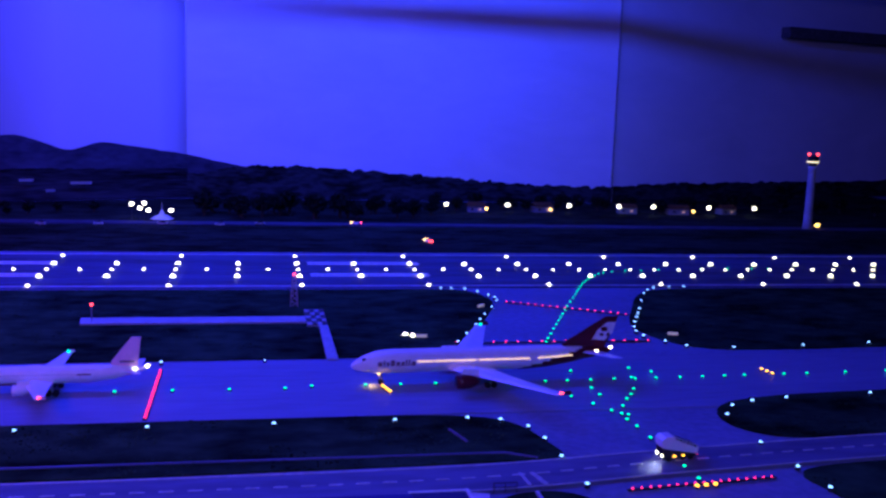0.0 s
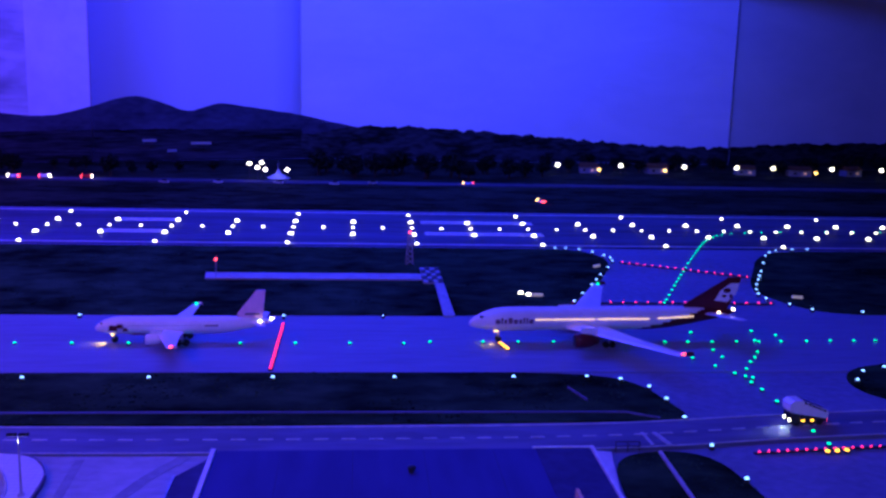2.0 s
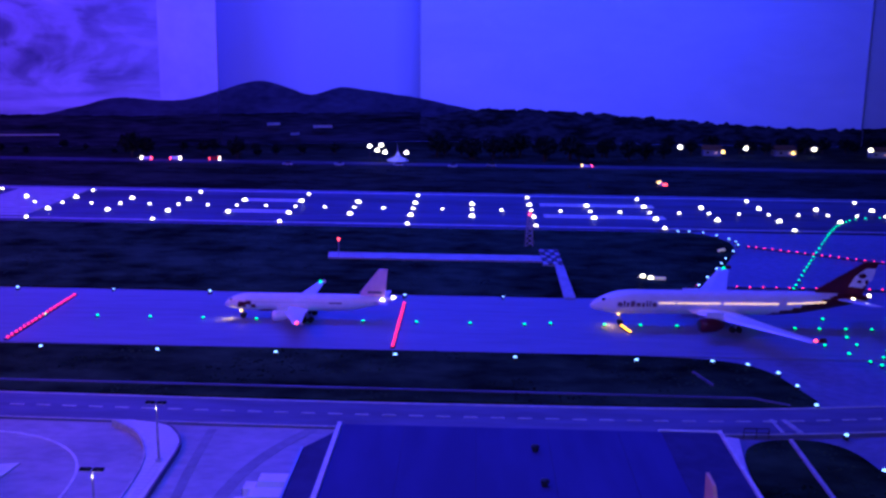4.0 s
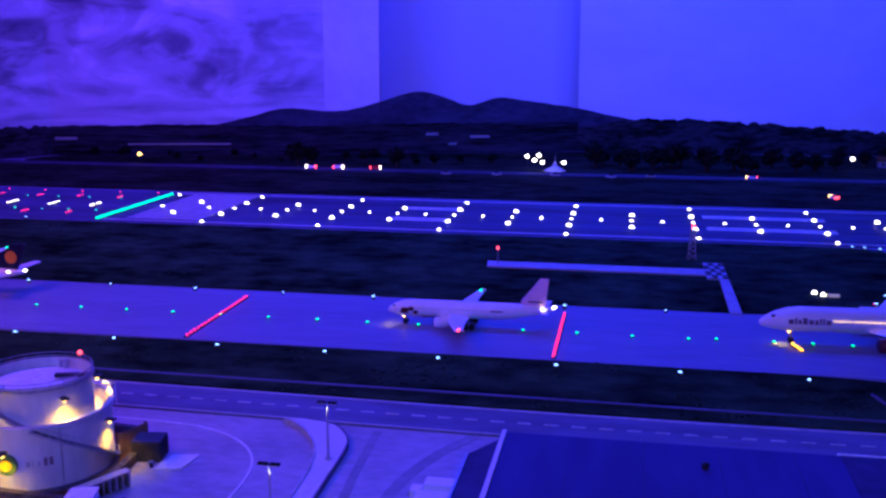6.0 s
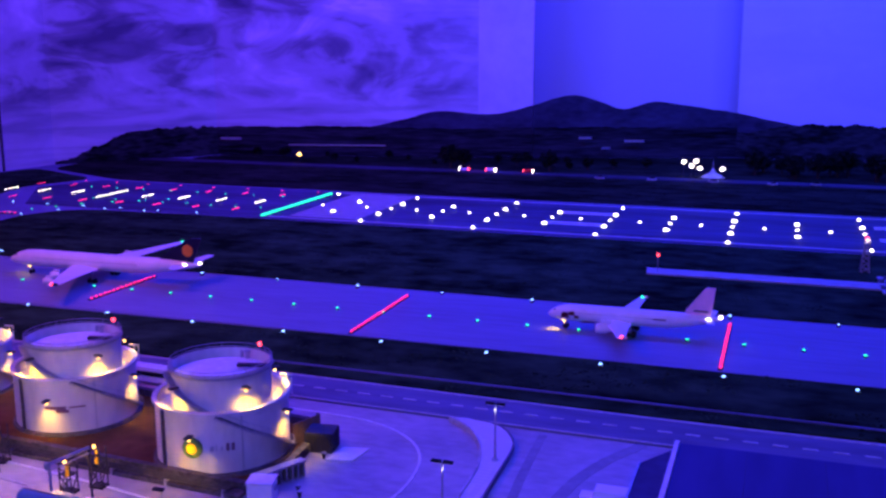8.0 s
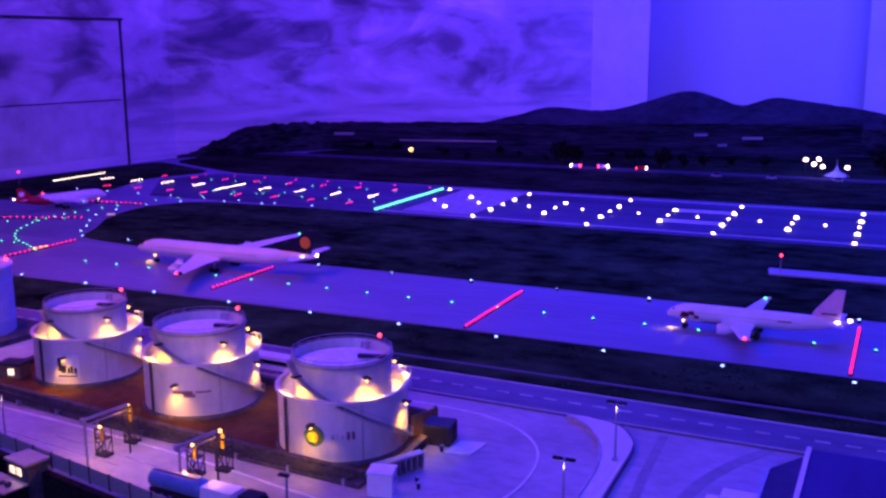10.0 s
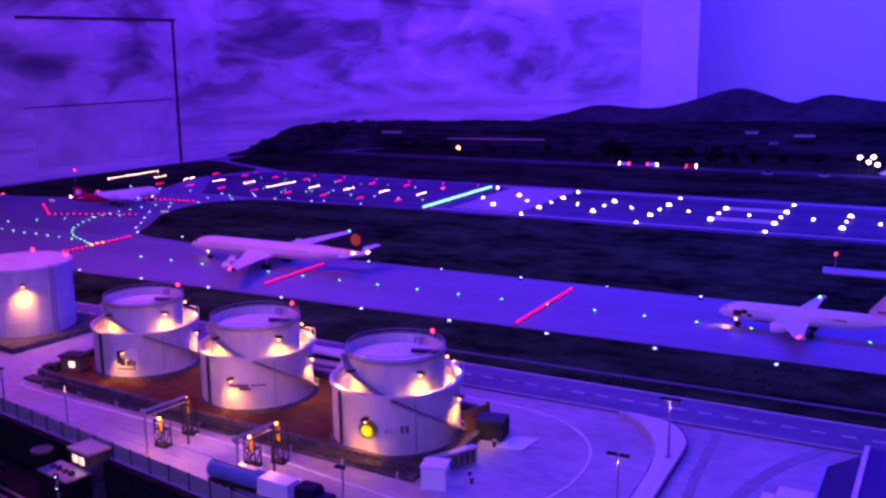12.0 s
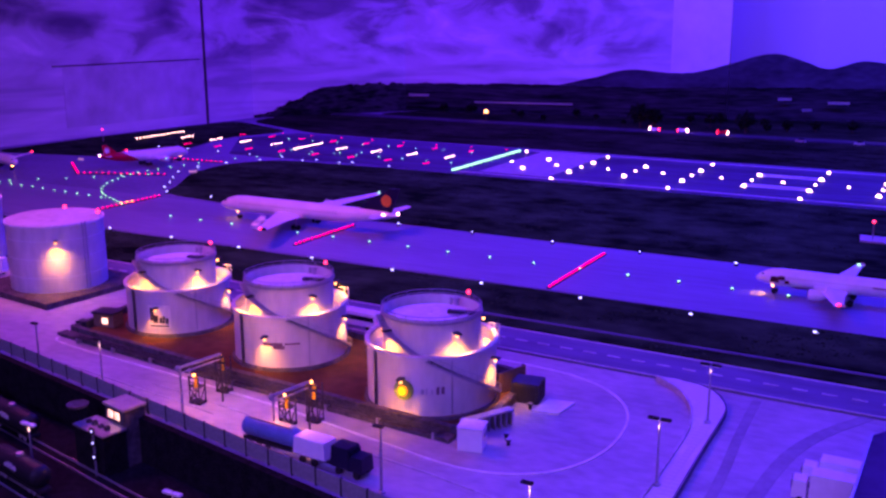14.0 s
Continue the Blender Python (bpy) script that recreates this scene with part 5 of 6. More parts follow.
def tanker(at):
    t = thing("tanker_lorry", "blue and white road tanker with dark cab", "truck", at)
    part("chassis", box(B(), (0.12, 0, 0.010), (0.24, 0.020, 0.005)), M_DARK, t)
    bm = lathe(B(), [(0.004, 0), (0.014, 0.002), (0.0155, 0.008), (0.0155, 0.10), (0.014, 0.106), (0.004, 0.108)], 16, (0.0, 0, 0.0305), "x")
    part("tank_body", bm, M_BLUEP, t, "blue cylindrical tank", True)
    part("tank_walkway", box(B(), (0.054, 0, 0.0455), (0.09, 0.012, 0.0022)), M_STEEL, t)
    part("cargo_box", box(B(), (0.140, 0, 0.015), (0.062, 0.032, 0.027), 0, 0.94), M_WHITE, t, "white box body")
    cab = part("cab", box(B(), (0.198, 0, 0.012), (0.034, 0.030, 0.032), 0, 0.92), M_NAVY, t, "dark cab")
    part("bonnet", box(B(), (0.225, 0, 0.010), (0.030, 0.028, 0.024), 0, 0.9), M_NAVY, t)
    part("windscreen", box(B(), (0.2165, 0, 0.030), (0.002, 0.026, 0.010)), M_GLASS, cab)
    for x in (0.018, 0.036, 0.054, 0.125, 0.148, 0.195, 0.228):
        for s in (-1, 1):
            part("wheel", lathe(B(), [(0.0045, -0.002), (0.0062, -0.0015), (0.0062, 0.0015), (0.0045, 0.002)], 12, (x, s * 0.0125, 0.0062), "y"), M_RUBBER, t)


tanker(pose(-0.296, 1.588, 0.003, 0, 0, -3.5))


def bus(at):
    t = thing("apron_bus", "white apron bus with pale roof hatches", "bus", at)
    part("body", box(B(), (0, 0, 0.008), (0.118, 0.030, 0.030), 0, 0.95), M_WHITE, t)
    part("window_band", box(B(), (0, -0.0150, 0.020), (0.104, 0.0016, 0.010)), M_GLASS, t)
    part("window_band", box(B(), (0, 0.0150, 0.020), (0.104, 0.0016, 0.010)), M_GLASS, t)
    part("windscreen", box(B(), (-0.0580, 0, 0.018), (0.0022, 0.024, 0.014)), M_GLASS, t)
    for k in range(6):
        part("roof_hatch", box(B(), (-0.045 + k * 0.018, 0, 0.0378), (0.012, 0.016, 0.0018)), M_TANKTOP, t)
    for x in (-0.036, 0.034):
        for s in (-1, 1):
            part("wheel", lathe(B(), [(0.0045, -0.002), (0.0058, 0), (0.0045, 0.002)], 12, (x, s * 0.0125, 0.0058), "y"), M_RUBBER, t)
    for s in (-0.010, 0.010):
        part("headlight", box(B(), (-0.0595, s, 0.011), (0.002, 0.005, 0.004)), E_WHITE, t)
        part("tail_light", box(B(), (0.0598, s, 0.012), (0.002, 0.005, 0.004)), E_REDB, t)


bus(pose(-0.475, 2.165, 0.003, 0, 0, -2))


def stair_truck(at):
    """A passenger stair lorry: dark chassis, cab and a covered flight that rises over the cab."""
    t = thing("stair_truck", "white covered passenger stair truck on the service road", "truck", at)
    part("chassis", box(B(), (0.040, 0, 0.007), (0.078, 0.026, 0.006)), M_DARK, t)
    cab = part("cab", box(B(), (0.010, 0, 0.008), (0.020, 0.028, 0.019), 0, 0.92), M_DARK, t, "dark cab")
    part("windscreen", box(B(), (-0.0008, 0, 0.016), (0.0016, 0.024, 0.008)), M_GLASS, cab)
    flight = part("stair_cover", upright(B(), [(-0.004, 0.034), (0.000, 0.028), (0.030, 0.022), (0.078, 0.013), (0.080, 0.024), (0.078, 0.030), (0.022, 0.052), (0.004, 0.052), (-0.004, 0.046)], -0.015, 0.015), M_WHITE, t, "white sloping stair cover")
    for k in range(6):
        x, z = 0.026 + k * 0.0085, 0.0495 - k * 0.0034
        for y0, y1 in ((-0.0158, -0.0145), (0.0145, 0.0158)):
            part("side_window", upright(B(), [(x, z - 0.004), (x + 0.0055, z - 0.0062), (x + 0.0055, z - 0.0015), (x, z + 0.0007)], y0, y1), M_GLASS, flight)
        part("roof_pane", upright(B(), [(x, z + 0.0003), (x + 0.0055, z - 0.0019), (x + 0.0055, z - 0.0002), (x, z + 0.0020)], -0.009, 0.009), M_GLASS, flight)
    for x in (0.014, 0.046, 0.064):
        for sg in (-1, 1):
            part("wheel", lathe(B(), [(0.0045, -0.002), (0.0062, -0.0012), (0.0062, 0.0012), (0.0045, 0.002)], 12, (x, sg * 0.0125, 0.0062), "y"), M_RUBBER, t)
    for y in (-0.010, 0.010):
        part("headlight", lathe(B(), [(0.001, -0.001), (0.0036, 0.0005), (0.0036, 0.0018), (0.001, 0.003)], 8, (-0.002, y, 0.012), "x"), E_WHITE, t)
        part("tail_light", lathe(B(), [(0.001, 0), (0.0036, 0.0008), (0.001, 0.002)], 8, (0.079, y, 0.010), "x"), E_REDB, t)
    for x in (0.026, 0.046):
        part("marker_light", box(B(), (x, -0.0142, 0.009), (0.006, 0.0022, 0.003)), E_ORANGE, t)


stair_truck(pose(1.705, 2.290, 0.007, 0, 0, 6.5))
beam = bpy.data.lights.new("headlight_beam", "SPOT")
beam.energy, beam.color, beam.spot_size, beam.spot_blend, beam.shadow_soft_size = 0.32, (0.75, 0.9, 1.0), radians(80), 1.0, 0.003
new("headlight_beam", beam).matrix_world = look((1.700, 2.276, 0.020), (1.682, 2.266, 0.006))

# depot furniture
k = thing("plant_cabinet", "white plant cabinet on the apron", "cabinet", pose(0.028, 1.742, 0.003, 0, 0, 14))
part("body", box(B(), (0, 0, 0), (0.040, 0.036, 0.036), 0, 0.98), M_WHITE, k)
part("lid", box(B(), (0, 0, 0.036), (0.042, 0.038, 0.003)), M_TANKTOP, k)
part("notice_bars", box(B(), (0.0203, 0.004, 0.020), (0.0012, 0.014, 0.007)), M_STEEL, k)
k = thing("pipe_rack", "grey manifold rack with open slots", "rack", pose(0.020, 1.81, 0.003, 0, 0, 62))
part("top", box(B(), (0, 0, 0.026), (0.098, 0.016, 0.003)), M_STEEL, k)
part("back", box(B(), (0, 0.007, 0), (0.098, 0.002, 0.026)), M_DARK, k)
for i in range(9):
    part("divider", box(B(), (-0.046 + i * 0.0115, 0, 0), (0.002, 0.014, 0.026)), M_STEEL, k)
k = thing("skip_container", "dark steel container with a black plate for its open end", "container", pose(0.022, 1.966, 0.003, 0, 0, 8))
part("shell", box(B(), (0, 0, 0), (0.050, 0.046, 0.036), 0, 0.99), M_DARK, k)
# black plate on the solid box: the opening's darkness as colour
part("mouth_plate", box(B(), (0, -0.0232, 0.004), (0.040, 0.0014, 0.028)), M_BLACK, k)
for i in range(6):
    part("rib", box(B(), (0.0256, -0.018 + i * 0.0072, 0.002), (0.0016, 0.002, 0.032)), M_DARK, k)
structure("loading_pad", prism(B(), [(0.052, 1.915), (0.098, 1.925), (0.105, 1.985), (0.058, 1.975)], 0.003, 0.006), M_PAVER, "pale concrete loading pad", "pavement")
k = thing("rust_panel", "brown upright screen at the bund corner", "panel", pose(-0.018, 1.985, 0.003, 0, 0, 70))
part("sheet", box(B(), (0, 0, 0), (0.066, 0.003, 0.042)), M_BROWN, k)
part("post", box(B(), (0.03, 0.003, 0), (0.003, 0.003, 0.044)), M_DARK, k)
for x, y in ((0.075, 1.775), (0.062, 1.795), (0.045, 1.925)):
    k = thing("valve_post", "small dark valve post on the apron", "valve", pose(x, y, 0.003), "valve posts")
    part("stem", lathe(B(), [(0.003, 0), (0.003, 0.008), (0.0045, 0.008), (0.0045, 0.010)], 8), M_DARK, k)
    part("handwheel", lathe(B(), [(0.004, 0.010), (0.005, 0.0108), (0.004, 0.0116)], 10), M_STEEL, k)
k = thing("pump_hut", "small brown pump hut with a lit window", "hut", pose(-0.955, 1.905, 0.003, 0, 0, 12))
part("body", box(B(), (0, 0, 0), (0.050, 0.036, 0.032)), M_BROWN, k)
part("roof", box(B(), (0, 0, 0.032), (0.056, 0.042, 0.004)), M_DARK, k)
part("lit_window", box(B(), (0.004, -0.0184, 0.011), (0.014, 0.0014, 0.013)), E_WINDOW, k)
k = thing("pump_box", "dark pump box beside the hut", "box", pose(-0.985, 1.865, 0.003, 0, 0, 12))
part("body", box(B(), (0, 0, 0), (0.030, 0.024, 0.020), 0, 0.9), M_DARK, k)

# pipes along the bund front
pipes = thing("pipe_run", "dark fuel pipes on low trestles", "pipe")
for d in (0, 0.006, 0.012):
    part("pipe", rod(B(), (-0.93, 1.790 + d, 0.016), (-0.03, 1.738 + d, 0.016), 0.0017, 6), M_DARK, pipes)
for i in range(9):
    part("trestle", box(B(), (-0.92 + i * 0.11, 1.796 - i * 0.0064, 0.003), (0.004, 0.020, 0.0118)), M_STEEL, pipes)


# lamps on posts
def street_lamp(x, y, h, double, lit, z=0.003, rz=0.0):
    s = thing("street_lamp", "slim grey apron lamp post" if lit else "slim dark apron lamp post", "street lamp", pose(x, y, z, 0, 0, rz), "lamp posts")
    part("foot", lathe(B(), [(0.006, 0), (0.006, 0.003), (0.003, 0.004)], 10), M_STEEL, s)
    part("pole", lathe(B(), [(0.0022, 0.002), (0.0013, h)], 8), M_STEEL, s)
    if double:
        for sg in (-1, 1):
            bm = B()
            box(bm, (sg * 0.009, 0, h), (0.015, 0.007, 0.003))
            # yard lamp heads do not glow; white paint makes them look lit
            hd = part("lamp_head", bm, M_HEAD if z > 0 else M_PAINT, s, "flat dark lamp head" if z > 0 else "lamp head painted pale as if lit")
            part("glass", box(B(), (sg * 0.009, 0, h - 0.0012), (0.011, 0.005, 0.001)), M_TANKTOP, hd)
    else:
        hd = part("lamp_head", box(B(), (-0.004, 0, h), (0.016, 0.007, 0.003)), M_HEAD, s)
    if lit:
        bulb_lamp(x, y - 0.004, z + h - 0.010, 0.006, (1.0, 0.85, 0.7), 0.003)


street_lamp(0.332, 1.995, 0.100, True, True, 0.011)
street_lamp(0.325, 1.742, 0.100, True, True, 0.011)
street_lamp(0.215, 1.545, 0.070, False, True)
street_lamp(-0.015, 1.545, 0.100, False, False)
street_lamp(-0.672, 1.633, 0.095, False, True)
street_lamp(-0.905, 1.682, 0.075, False, False)
street_lamp(-0.271, 1.395, 0.085, True, True, -0.08)
street_lamp(-0.666, 1.466, 0.080, True, True, -0.08)
sig = thing("signal_mast", "dark railway signal mast with small lights", "signal", pose(-0.551, 1.500, -0.08))
part("pole", rod(B(), (0, 0, 0), (0, 0, 0.085), 0.002), M_STEEL, sig)
for i, z in enumerate((0.030, 0.055, 0.076)):
    head = part("signal_head", box(B(), (0, -0.002, z), (0.009, 0.004, 0.010)), M_DARK, sig)
    part("signal_lamp", box(B(), (0.002, -0.0044, z + 0.004), (0.0026, 0.0012, 0.0026)), E_COOL, head)

# fence along the yard
d = (FENCE_B - FENCE_A).normalized()
fence = thing("perimeter_fence", "pale panel fence on dark posts above the yard", "fence")
length = (FENCE_B - FENCE_A).length
n = int(length / 0.052)
fp = mesh_of("fence_panel", box(B(), (0, 0, 0), (0.0505, 0.0016, 0.025)), M_FENCE)
fq = mesh_of("post", box(B(), (0, 0, 0), (0.0026, 0.0034, 0.029)), M_DARK)
for k in range(n):
    p = FENCE_A + d * (k * 0.052 + 0.02) + Vector((-d.y, d.x)) * 0.008
    o = part("fence_panel", fp, None, fence)
    o.matrix_basis = pose(p.x, p.y, 0.003, 0, 0, math.degrees(math.atan2(d.y, d.x)))
    q = p - d * 0.026
    o = part("post", fq, None, fence)
    o.matrix_basis = pose(q.x, q.y, 0.0, 0, 0, math.degrees(math.atan2(d.y, d.x)))

# guard house and railway yard below the fence
k = thing("guard_house", "dark guard house with lit windows at the fence", "hut", pose(-0.552, 1.572, -0.08, 0, 0, -10))
part("body", box(B(), (0, 0, 0), (0.056, 0.040, 0.101)), M_WALLC, k)
part("roof", box(B(), (0, 0, 0.101), (0.062, 0.046, 0.004)), M_STEEL, k, "dull blue-grey roof")
for dx in (-0.012, 0.007):
    pane = part("lit_window", box(B(), (dx, -0.0206, 0.081), (0.012, 0.0016, 0.013)), E_WINDOW, k)
    part("mullion", box(B(), (dx, -0.0216, 0.081), (0.0014, 0.0012, 0.013)), M_DARK, pane)
# shade on the annexe sides is put into the near-black colour
part("terrace", box(B(), (-0.012, -0.043, 0), (0.086, 0.044, 0.070)), M_YARD, k, "low annexe with its shaded sides coloured near-black")
part("terrace_roof", box(B(), (-0.012, -0.043, 0.070), (0.090, 0.046, 0.003)), M_STEEL, k, "grey flat terrace roof")
for i in range(4):
    part("roof_unit", box(B(), (-0.040 + i * 0.018, -0.045, 0.073), (0.007, 0.008, 0.005 + 0.002 * (i % 2))), M_WALLC, k)
k = thing("roof_dish", "round grey dish on a mast in the yard", "antenna", pose(-0.625, 1.535, -0.08))
# mast coloured near-black so that it sinks into the dark yard
part("mast", rod(B(), (0, 0, 0), (0, 0, 0.095), 0.0022), M_YARD, k)
part("dish", lathe(B(), [(0.003, 0.092), (0.016, 0.096), (0.019, 0.101), (0.017, 0.101), (0.004, 0.096)], 18), M_WALLC, k)


def tank_wagon(x, y, rz):
    w = thing("tank_wagon", "black railway tank wagon in the dark yard", "rail wagon", pose(x, y, -0.08, 0, 0, rz), "tank wagons")
    part("barrel", lathe(B(), [(0.004, -0.07), (0.017, -0.066), (0.018, -0.06), (0.018, 0.06), (0.017, 0.066), (0.004, 0.07)], 18, (0, 0, 0.036), "x"), M_BLACK, w, "dark tank barrel", True)
    part("frame", box(B(), (0, 0, 0.012), (0.150, 0.022, 0.005)), M_BLACK, w)
    part("dome", lathe(B(), [(0.006, 0.052), (0.006, 0.058), (0.002, 0.059)], 10), M_STEEL, w)
    bars = B()
    for i, hh in enumerate((0.006, 0.010, 0.010, 0.008)):
        box(bars, (-0.016 + i * 0.010, -0.0178, 0.036), (0.006, 0.0014, hh))
    part("lettering", bars, M_PAINT, w, "white lettering bars")
    for xx in (-0.055, -0.040, 0.040, 0.055):
        for s in (-1, 1):
            part("wheel", lathe(B(), [(0.005, -0.0015), (0.0058, 0), (0.005, 0.0015)], 12, (xx, s * 0.009, 0.0085), "y"), M_STEEL, w)


for x, y in ((-0.99, 1.585), (-0.82, 1.550), (-0.80, 1.452), (-0.63, 1.418)):
    tank_wagon(x, y, -11)
for off in (0.0, 0.105):
    bm = B()
    for s in (-0.009, 0.009):
        ribbon(bm, [(-2.2, 1.82 - off + s), (-0.2, 1.425 - off + s)], 0.002, -0.080, -0.0772)
    structure("rail_track", bm, M_STEEL, "steel model rails in the dark yard", "railway")

# ---- hangar and yard trucks ----
h = thing("hangar", "flat-roofed dark blue-grey hangar beside the apron", "building")
part("body", prism(B(), [(0.636, 1.652), (1.222, 1.652), (1.222, 1.95), (0.636, 1.95)], 0.003, 0.094), M_STEEL, h)
roof = part("roof", prism(B(), [(0.64, 1.648), (1.226, 1.648), (1.226, 1.956), (0.64, 1.956)], 0.094, 0.099), M_ROOF, h, "dark blue-grey flat roof")
part("roof_trim", box(B(), (0.636, 1.803, 0.090), (0.007, 0.311, 0.012)), M_TANKTOP, roof, "pale roof edge trim")
part("roof_trim", box(B(), (1.229, 1.803, 0.090), (0.005, 0.311, 0.013)), M_PAINT, roof)
part("roof_trim", box(B(), (1.182, 1.958, 0.090), (0.096, 0.004, 0.0115)), M_PAINT, roof)
part("roof_panel", prism(B(), [(1.138, 1.650), (1.224, 1.650), (1.224, 1.954), (1.138, 1.954)], 0.099, 0.1005), M_ROOF2, roof)
for i in range(4):
    part("roof_seam", box(B(), (0.74 + i * 0.11, 1.802, 0.099), (0.0010, 0.30, 0.0006)), M_ROOF2, roof)
for x, y in ((0.937, 1.870), (0.944, 1.755)):
    v = part("roof_vent", lathe(B(), [(0.0045, 0.099), (0.0045, 0.104), (0.0062, 0.104), (0.0062, 0.108), (0.002, 0.110)], 10, (x, y, 0)), M_DARK, roof)
part("lean_to", prism(B(), [(0.588, 1.655), (0.634, 1.655), (0.634, 1.895), (0.628, 1.95), (0.588, 1.885)], 0.003, 0.088), M_ROOF2, h, "dark lower annexe along the hangar")
part("annexe_trim", box(B(), (0.588, 1.772, 0.084), (0.003, 0.23, 0.006)), M_STEEL, h)


def box_truck(x, y, rz):
    t = thing("box_truck", "white box truck parked on the apron", "truck", pose(x, y, 0.003, 0, 0, rz), "box trucks")
    part("cargo_box", box(B(), (0.012, 0, 0.010), (0.062, 0.029, 0.036), 0, 0.97), M_WHITE, t)
    cab = part("cab", box(B(), (-0.032, 0, 0.007), (0.020, 0.026, 0.026), 0, 0.9), M_WHITE, t)
    part("windscreen", box(B(), (-0.0420, 0, 0.020), (0.0016, 0.021, 0.009)), M_GLASS, cab)
    for xx in (-0.030, 0.028):
        for s in (-1, 1):
            part("wheel", lathe(B(), [(0.004, -0.002), (0.0055, 0), (0.004, 0.002)], 12, (xx, s * 0.0115, 0.0055), "y"), M_RUBBER, t)


box_truck(0.545, 1.865, 0), box_truck(0.540, 1.815, 2), box_truck(-1.565, 2.065, 20)
k = thing("guard_rail", "thin dark rail frame beside the road", "railing", pose(1.327, 2.163, 0.004))
for i in range(3):
    part("post", rod(B(), (i * 0.022, 0, 0), (i * 0.022, 0, 0.020), 0.0009, 4), M_DARK, k)
for z in (0.020, 0.011):
    part("rail", rod(B(), (0, 0, z), (0.044, 0, z), 0.001, 4), M_DARK, k)
structure("yard_path", ribbon(B(), [(1.408, 2.158), (1.404, 1.95), (1.400, 1.70)], 0.006, 0.004, 0.0085), M_PAINT_DIM, "pale path across the dark turf", "path")
structure("road_crossing_bars", ribbon(ribbon(B(), [(1.400, 2.250), (1.404, 2.190)], 0.006, 0.0062, 0.008), [(1.424, 2.250), (1.436, 2.190)], 0.010, 0.0062, 0.008), M_PAINT_DIM, "white crossing bars on the road", "road marking")
structure("turf_path", ribbon(B(), [(1.312, 2.515), (1.336, 2.435)], 0.004, 0.004, 0.0085), M_ROAD, "short pale path in the turf", "path")

# ---- beyond the runway ----
t = thing("control_tower", "slender pale control tower with red beacons", "tower", pose(4.22, 5.93, 0.004))
part("shaft", lathe(B(), [(0.030, 0), (0.025, 0.05), (0.021, 0.36), (0.028, 0.385)], 20), M_STRIP, t, "pale tapering shaft", True)
cabin = part("cabin", lathe(B(), [(0.026, 0.385), (0.032, 0.405), (0.034, 0.430), (0.029, 0.440)], 12), M_GLASS, t, "dark glazed cabin")
part("gallery", lathe(B(), [(0.028, 0.404), (0.036, 0.407), (0.036, 0.412), (0.030, 0.414)], 16), E_WINDOW, cabin, "lit gallery")
part("roof", lathe(B(), [(0.033, 0.440), (0.033, 0.445), (0.012, 0.452)], 14), M_DARK, t)
for dx in (-0.029, 0.029):
    part("beacon", lathe(B(), [(0.004, 0.445), (0.008, 0.450), (0.008, 0.459), (0.004, 0.463)], 10, (dx, 0, 0)), E_REDB, t)


def car(x, y, z, rz, paint, lights=True, tall=1.0, label="small model car with lit lamps"):
    c = thing("model_car", label, "car", pose(x, y, z, 0, 0, rz), "cars")
    part("body", box(B(), (0, 0, 0.003), (0.050, 0.021, 0.009 * tall), 0, 0.97), paint, c)
    part("cabin", box(B(), (0.003, 0, 0.003 + 0.009 * tall), (0.028, 0.019, 0.007 * tall), 0, 0.8), M_GLASS, c)
    for xx in (-0.016, 0.016):
        for s in (-1, 1):
            part("wheel", lathe(B(), [(0.003, -0.0015), (0.004, 0), (0.003, 0.0015)], 10, (xx, s * 0.010, 0.004), "y"), M_RUBBER, c)
    if lights:
        for s in (-0.006, 0.006):
            part("headlight", lathe(B(), [(0.002, 0), (0.009 + 0.004 * (tall > 1), 0.003), (0.002, 0.006)], 8, (-0.031, s, 0.009), "x"), (E_WHITE if tall > 1 else E_WARM), c)
            part("tail_light", lathe(B(), [(0.002, 0), (0.007 + 0.004 * (tall > 1), 0.002), (0.002, 0.004)], 8, (0.026, s, 0.009), "x"), E_REDB, c)
    return c


car(1.46, 5.93, 0.006, 0, M_WHITE)
car(1.755, 5.28, 0.004, -75, M_WHITE)
for x, y, rz, pt, tall in ((-1.0, 5.95, 0, M_WHITE, 1.6), (-0.84, 5.96, 180, M_WHITE, 2.0), (-0.62, 5.97, 180, M_RED, 2.0)):
    car(x, y, 0.006, rz, pt, True, tall, "small emergency van with lit lamps on the far road")
for x, y in ((-0.18, 5.82), (0.10, 5.84), (0.42, 5.86), (0.72, 5.84), (0.93, 5.88)):
    car(x, y, 0.006 if y > 5.87 else 0.004, 10 * math.sin(x * 9), M_STEEL, False, 1.0, "grey unlit model car by the far road")

wreck = thing("display_tent", "pale pointed tent under bright floodlights", "tent", pose(0.40, 6.10, 0.004))
part("canopy", lathe(B(), [(0.065, 0.0), (0.045, 0.012), (0.016, 0.026), (0.002, 0.055)], 8), M_STRIP, wreck, "white pointed canopy")
part("pole", rod(B(), (0, 0, 0.05), (0, 0, 0.09), 0.0018), M_STEEL, wreck)


def flood(x, y, h, glass, r=0.012):
    f = thing("floodlight", "floodlight on a thin pole", "street lamp", pose(x, y, 0.004), "far lamps")
    part("pole", rod(B(), (0, 0, 0), (0, 0, h), 0.002), M_DARK, f)
    part("lamp", lathe(B(), [(0.003, h - r * 0.7), (r, h - r * 0.3), (r, h + r * 0.4), (0.003, h + r)], 8), glass, f)


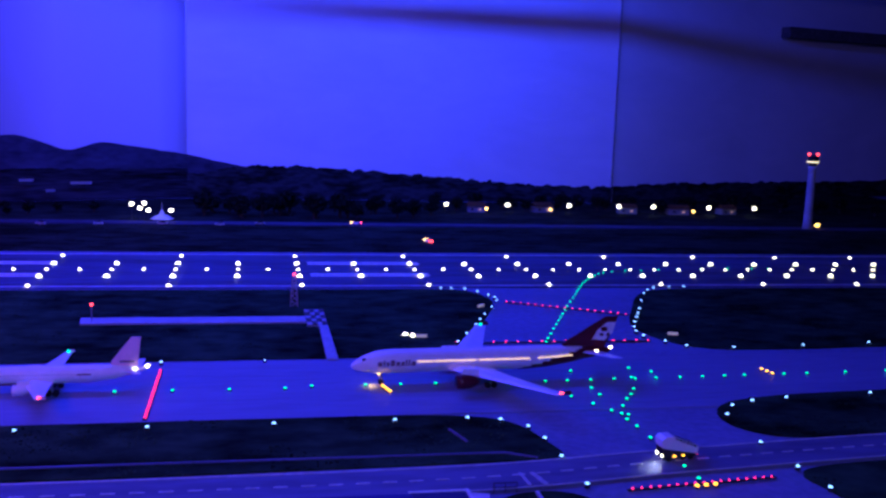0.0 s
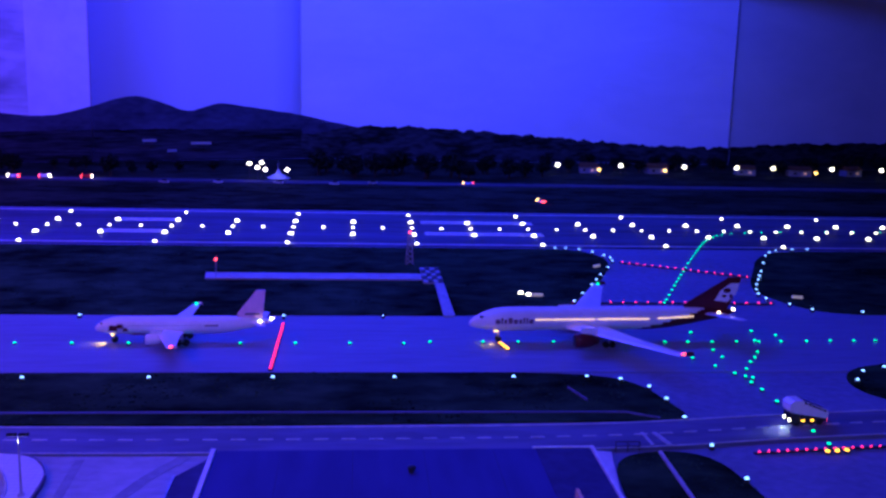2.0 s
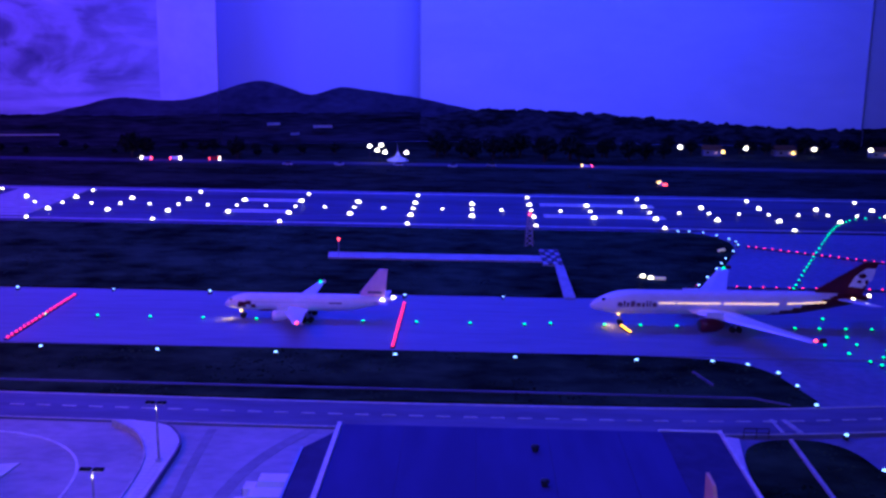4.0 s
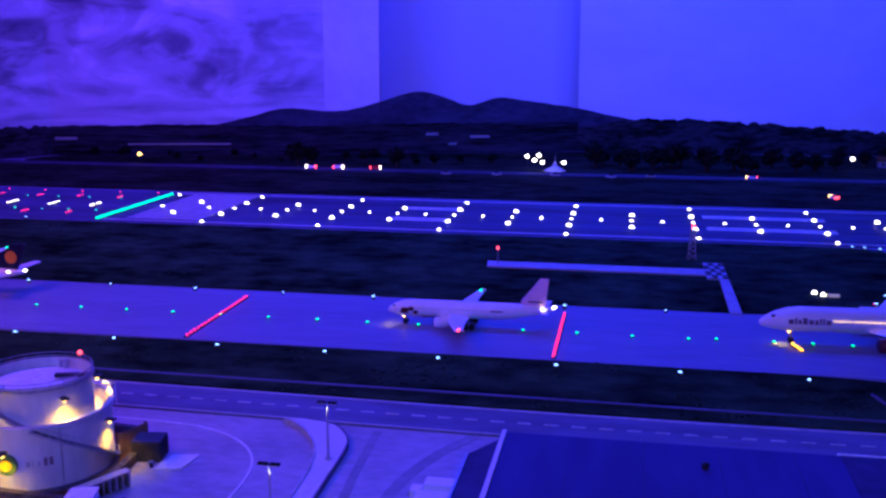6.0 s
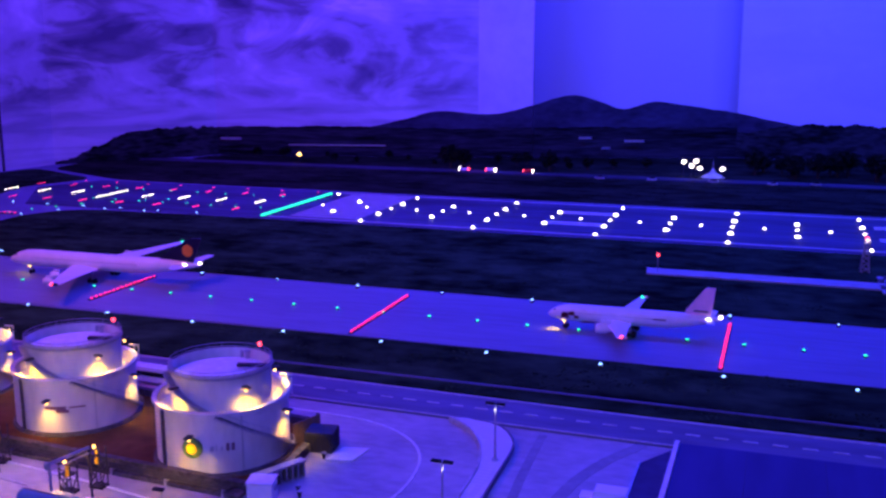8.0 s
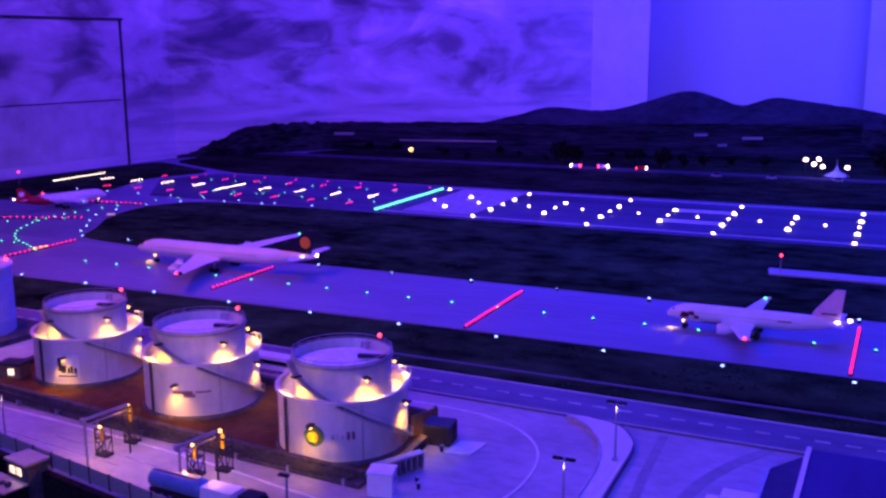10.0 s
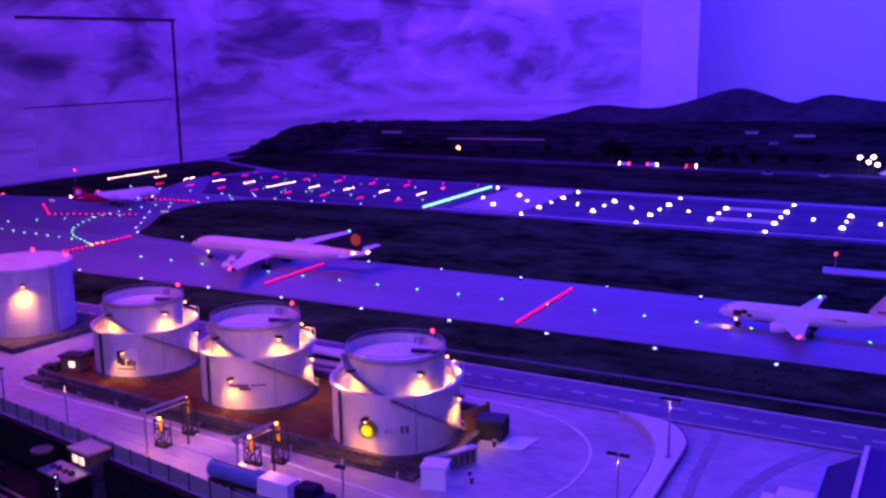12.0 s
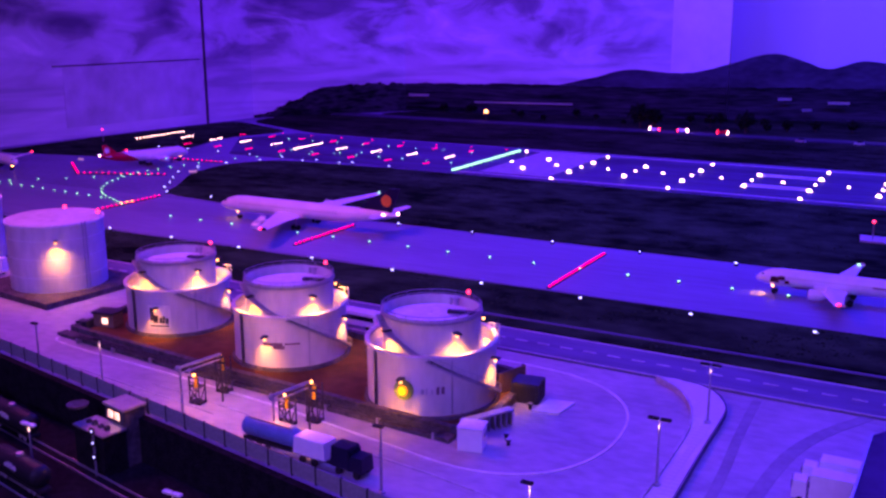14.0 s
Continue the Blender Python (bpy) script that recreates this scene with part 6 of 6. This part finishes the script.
for x, y, hh in ((0.245, 6.05, 0.085), (0.29, 6.03, 0.065), (0.31, 6.06, 0.090), (0.335, 6.02, 0.055), (0.455, 6.02, 0.055)):
    flood(x, y, hh, E_WHITE)
for x in (2.09, 2.49, 2.90, 3.24, 3.48, 3.87, 4.20):
    flood(x, 6.55, 0.052, E_WHITE, 0.014)
for x in (2.76, 3.74, 2.34):
    flood(x, 6.50, 0.032, E_WARM, 0.011)
flood(-2.12, 6.04, 0.052, E_WARM, 0.013)
flood(4.30, 5.95, 0.02, E_WARM, 0.014)


def house(x, y, w, dd, hh, rz):
    h = thing("model_house", "small dim model house before the wooded ridge", "house", pose(x, y, 0.004, 0, 0, rz), "far houses")
    part("house_body", box(B(), (0, 0, 0), (w, dd, hh)), M_HOUSE, h)
    bm = B()
    v = [bm.verts.new(q) for q in ((-w * 0.55, -dd * 0.6, hh), (w * 0.55, -dd * 0.6, hh), (w * 0.55, dd * 0.6, hh), (-w * 0.55, dd * 0.6, hh), (-w * 0.5, 0, hh * 1.6), (w * 0.5, 0, hh * 1.6))]
    for f in ((0, 1, 5, 4), (2, 3, 4, 5), (0, 4, 3), (1, 2, 5), (3, 2, 1, 0)):
        bm.faces.new([v[i] for i in f])
    part("roof", bm, M_SOIL, h)
    for dx in (-0.25, 0.2):
        part("window", box(B(), (dx * w, -dd * 0.505, hh * 0.35), (w * 0.14, 0.003, hh * 0.3)), M_GLASS if dx < 0 else E_DIM, h)


for x, y, w in ((2.30, 6.62, 0.11), (2.75, 6.66, 0.13), (3.33, 6.64, 0.12), (3.68, 6.62, 0.14), (4.05, 6.66, 0.11)):
    house(x, y, w, 0.08, 0.040, 8 * math.sin(x * 5))
for x, y, z, w in ((-0.50, 6.83, 0.128, 0.075), (-0.22, 6.93, 0.108, 0.12), (-0.36, 6.88, 0.062, 0.05)):
    b0 = tagged(new("farm_building", mesh_of("farm_building", prism(B(), [(x, y), (x + w, y + 0.035), (x + w, y + 0.04), (x, y + 0.005)], z, z + 0.016), M_STEEL)), "pale distant farm building printed on the backdrop", "backdrop", "", "structure")
structure("greenhouse_row", prism(B(), [(-2.40, 6.425), (-1.75, 6.565), (-1.75, 6.57), (-2.40, 6.43)], 0.070, 0.079), M_STEEL, "pale distant greenhouse row printed on the backdrop", "backdrop")
structure("greenhouse_row", prism(B(), [(-2.86, 6.325), (-2.72, 6.355), (-2.72, 6.360), (-2.86, 6.33)], 0.105, 0.122), M_STEEL, "pale distant building printed on the backdrop", "backdrop")


def bush(x, y, s, seed):
    rng = random.Random(seed)
    b = thing("model_tree", "dark leafy model tree near the far road", "tree", pose(x, y, 0.004), "far trees")
    bm = B()
    rod(bm, (0, 0, 0), (0, 0, s * 0.6), s * 0.07)
    for k in range(4):
        a = k * 1.6 + rng.random()
        rod(bm, (0, 0, s * (0.3 + 0.08 * k)), (s * 0.3 * math.cos(a), s * 0.3 * math.sin(a), s * (0.55 + 0.1 * k)), s * 0.03, 4)
    part("trunk", bm, M_TRUNK, b)
    verts, faces = [], []
    for _ in range(260):
        while True:
            q = Vector((rng.uniform(-1, 1), rng.uniform(-1, 1), rng.uniform(-1, 1)))
            if q.length < 1:
                break
        q = Vector((q.x * s * 0.55, q.y * s * 0.55, s * 0.72 + q.z * s * 0.42))
        n = len(verts)
        for _k in range(3):
            verts.append(q + Vector((rng.gauss(0, 1), rng.gauss(0, 1), rng.gauss(0, 1))) * s * 0.09)
        faces.append((n, n + 1, n + 2))
    me = bpy.data.meshes.new("crown")
    me.from_pydata(verts, [], faces)
    me.materials.append(M_LEAF)
    part("crown", me, None, b)


rng = random.Random(5)
n = 0
for x0, x1, count, lo, hi in ((-2.7, -1.2, 9, 0.03, 0.06), (-1.2, 0.1, 9, 0.04, 0.075), (0.6, 0.95, 6, 0.08, 0.13), (0.95, 2.0, 14, 0.07, 0.13), (2.0, 4.0, 20, 0.05, 0.10), (4.0, 5.2, 8, 0.06, 0.11)):
    for k in range(count):
        n += 1
        bush(x0 + (x1 - x0) * (k + rng.random()) / count, rng.uniform(6.14, 6.42) if x0 < 2 else rng.uniform(6.62, 6.85), rng.uniform(lo, hi), n)
bush(-1.12, 6.06, 0.12, 91), bush(-1.05, 6.09, 0.10, 93), bush(-0.52, 6.08, 0.10, 92)
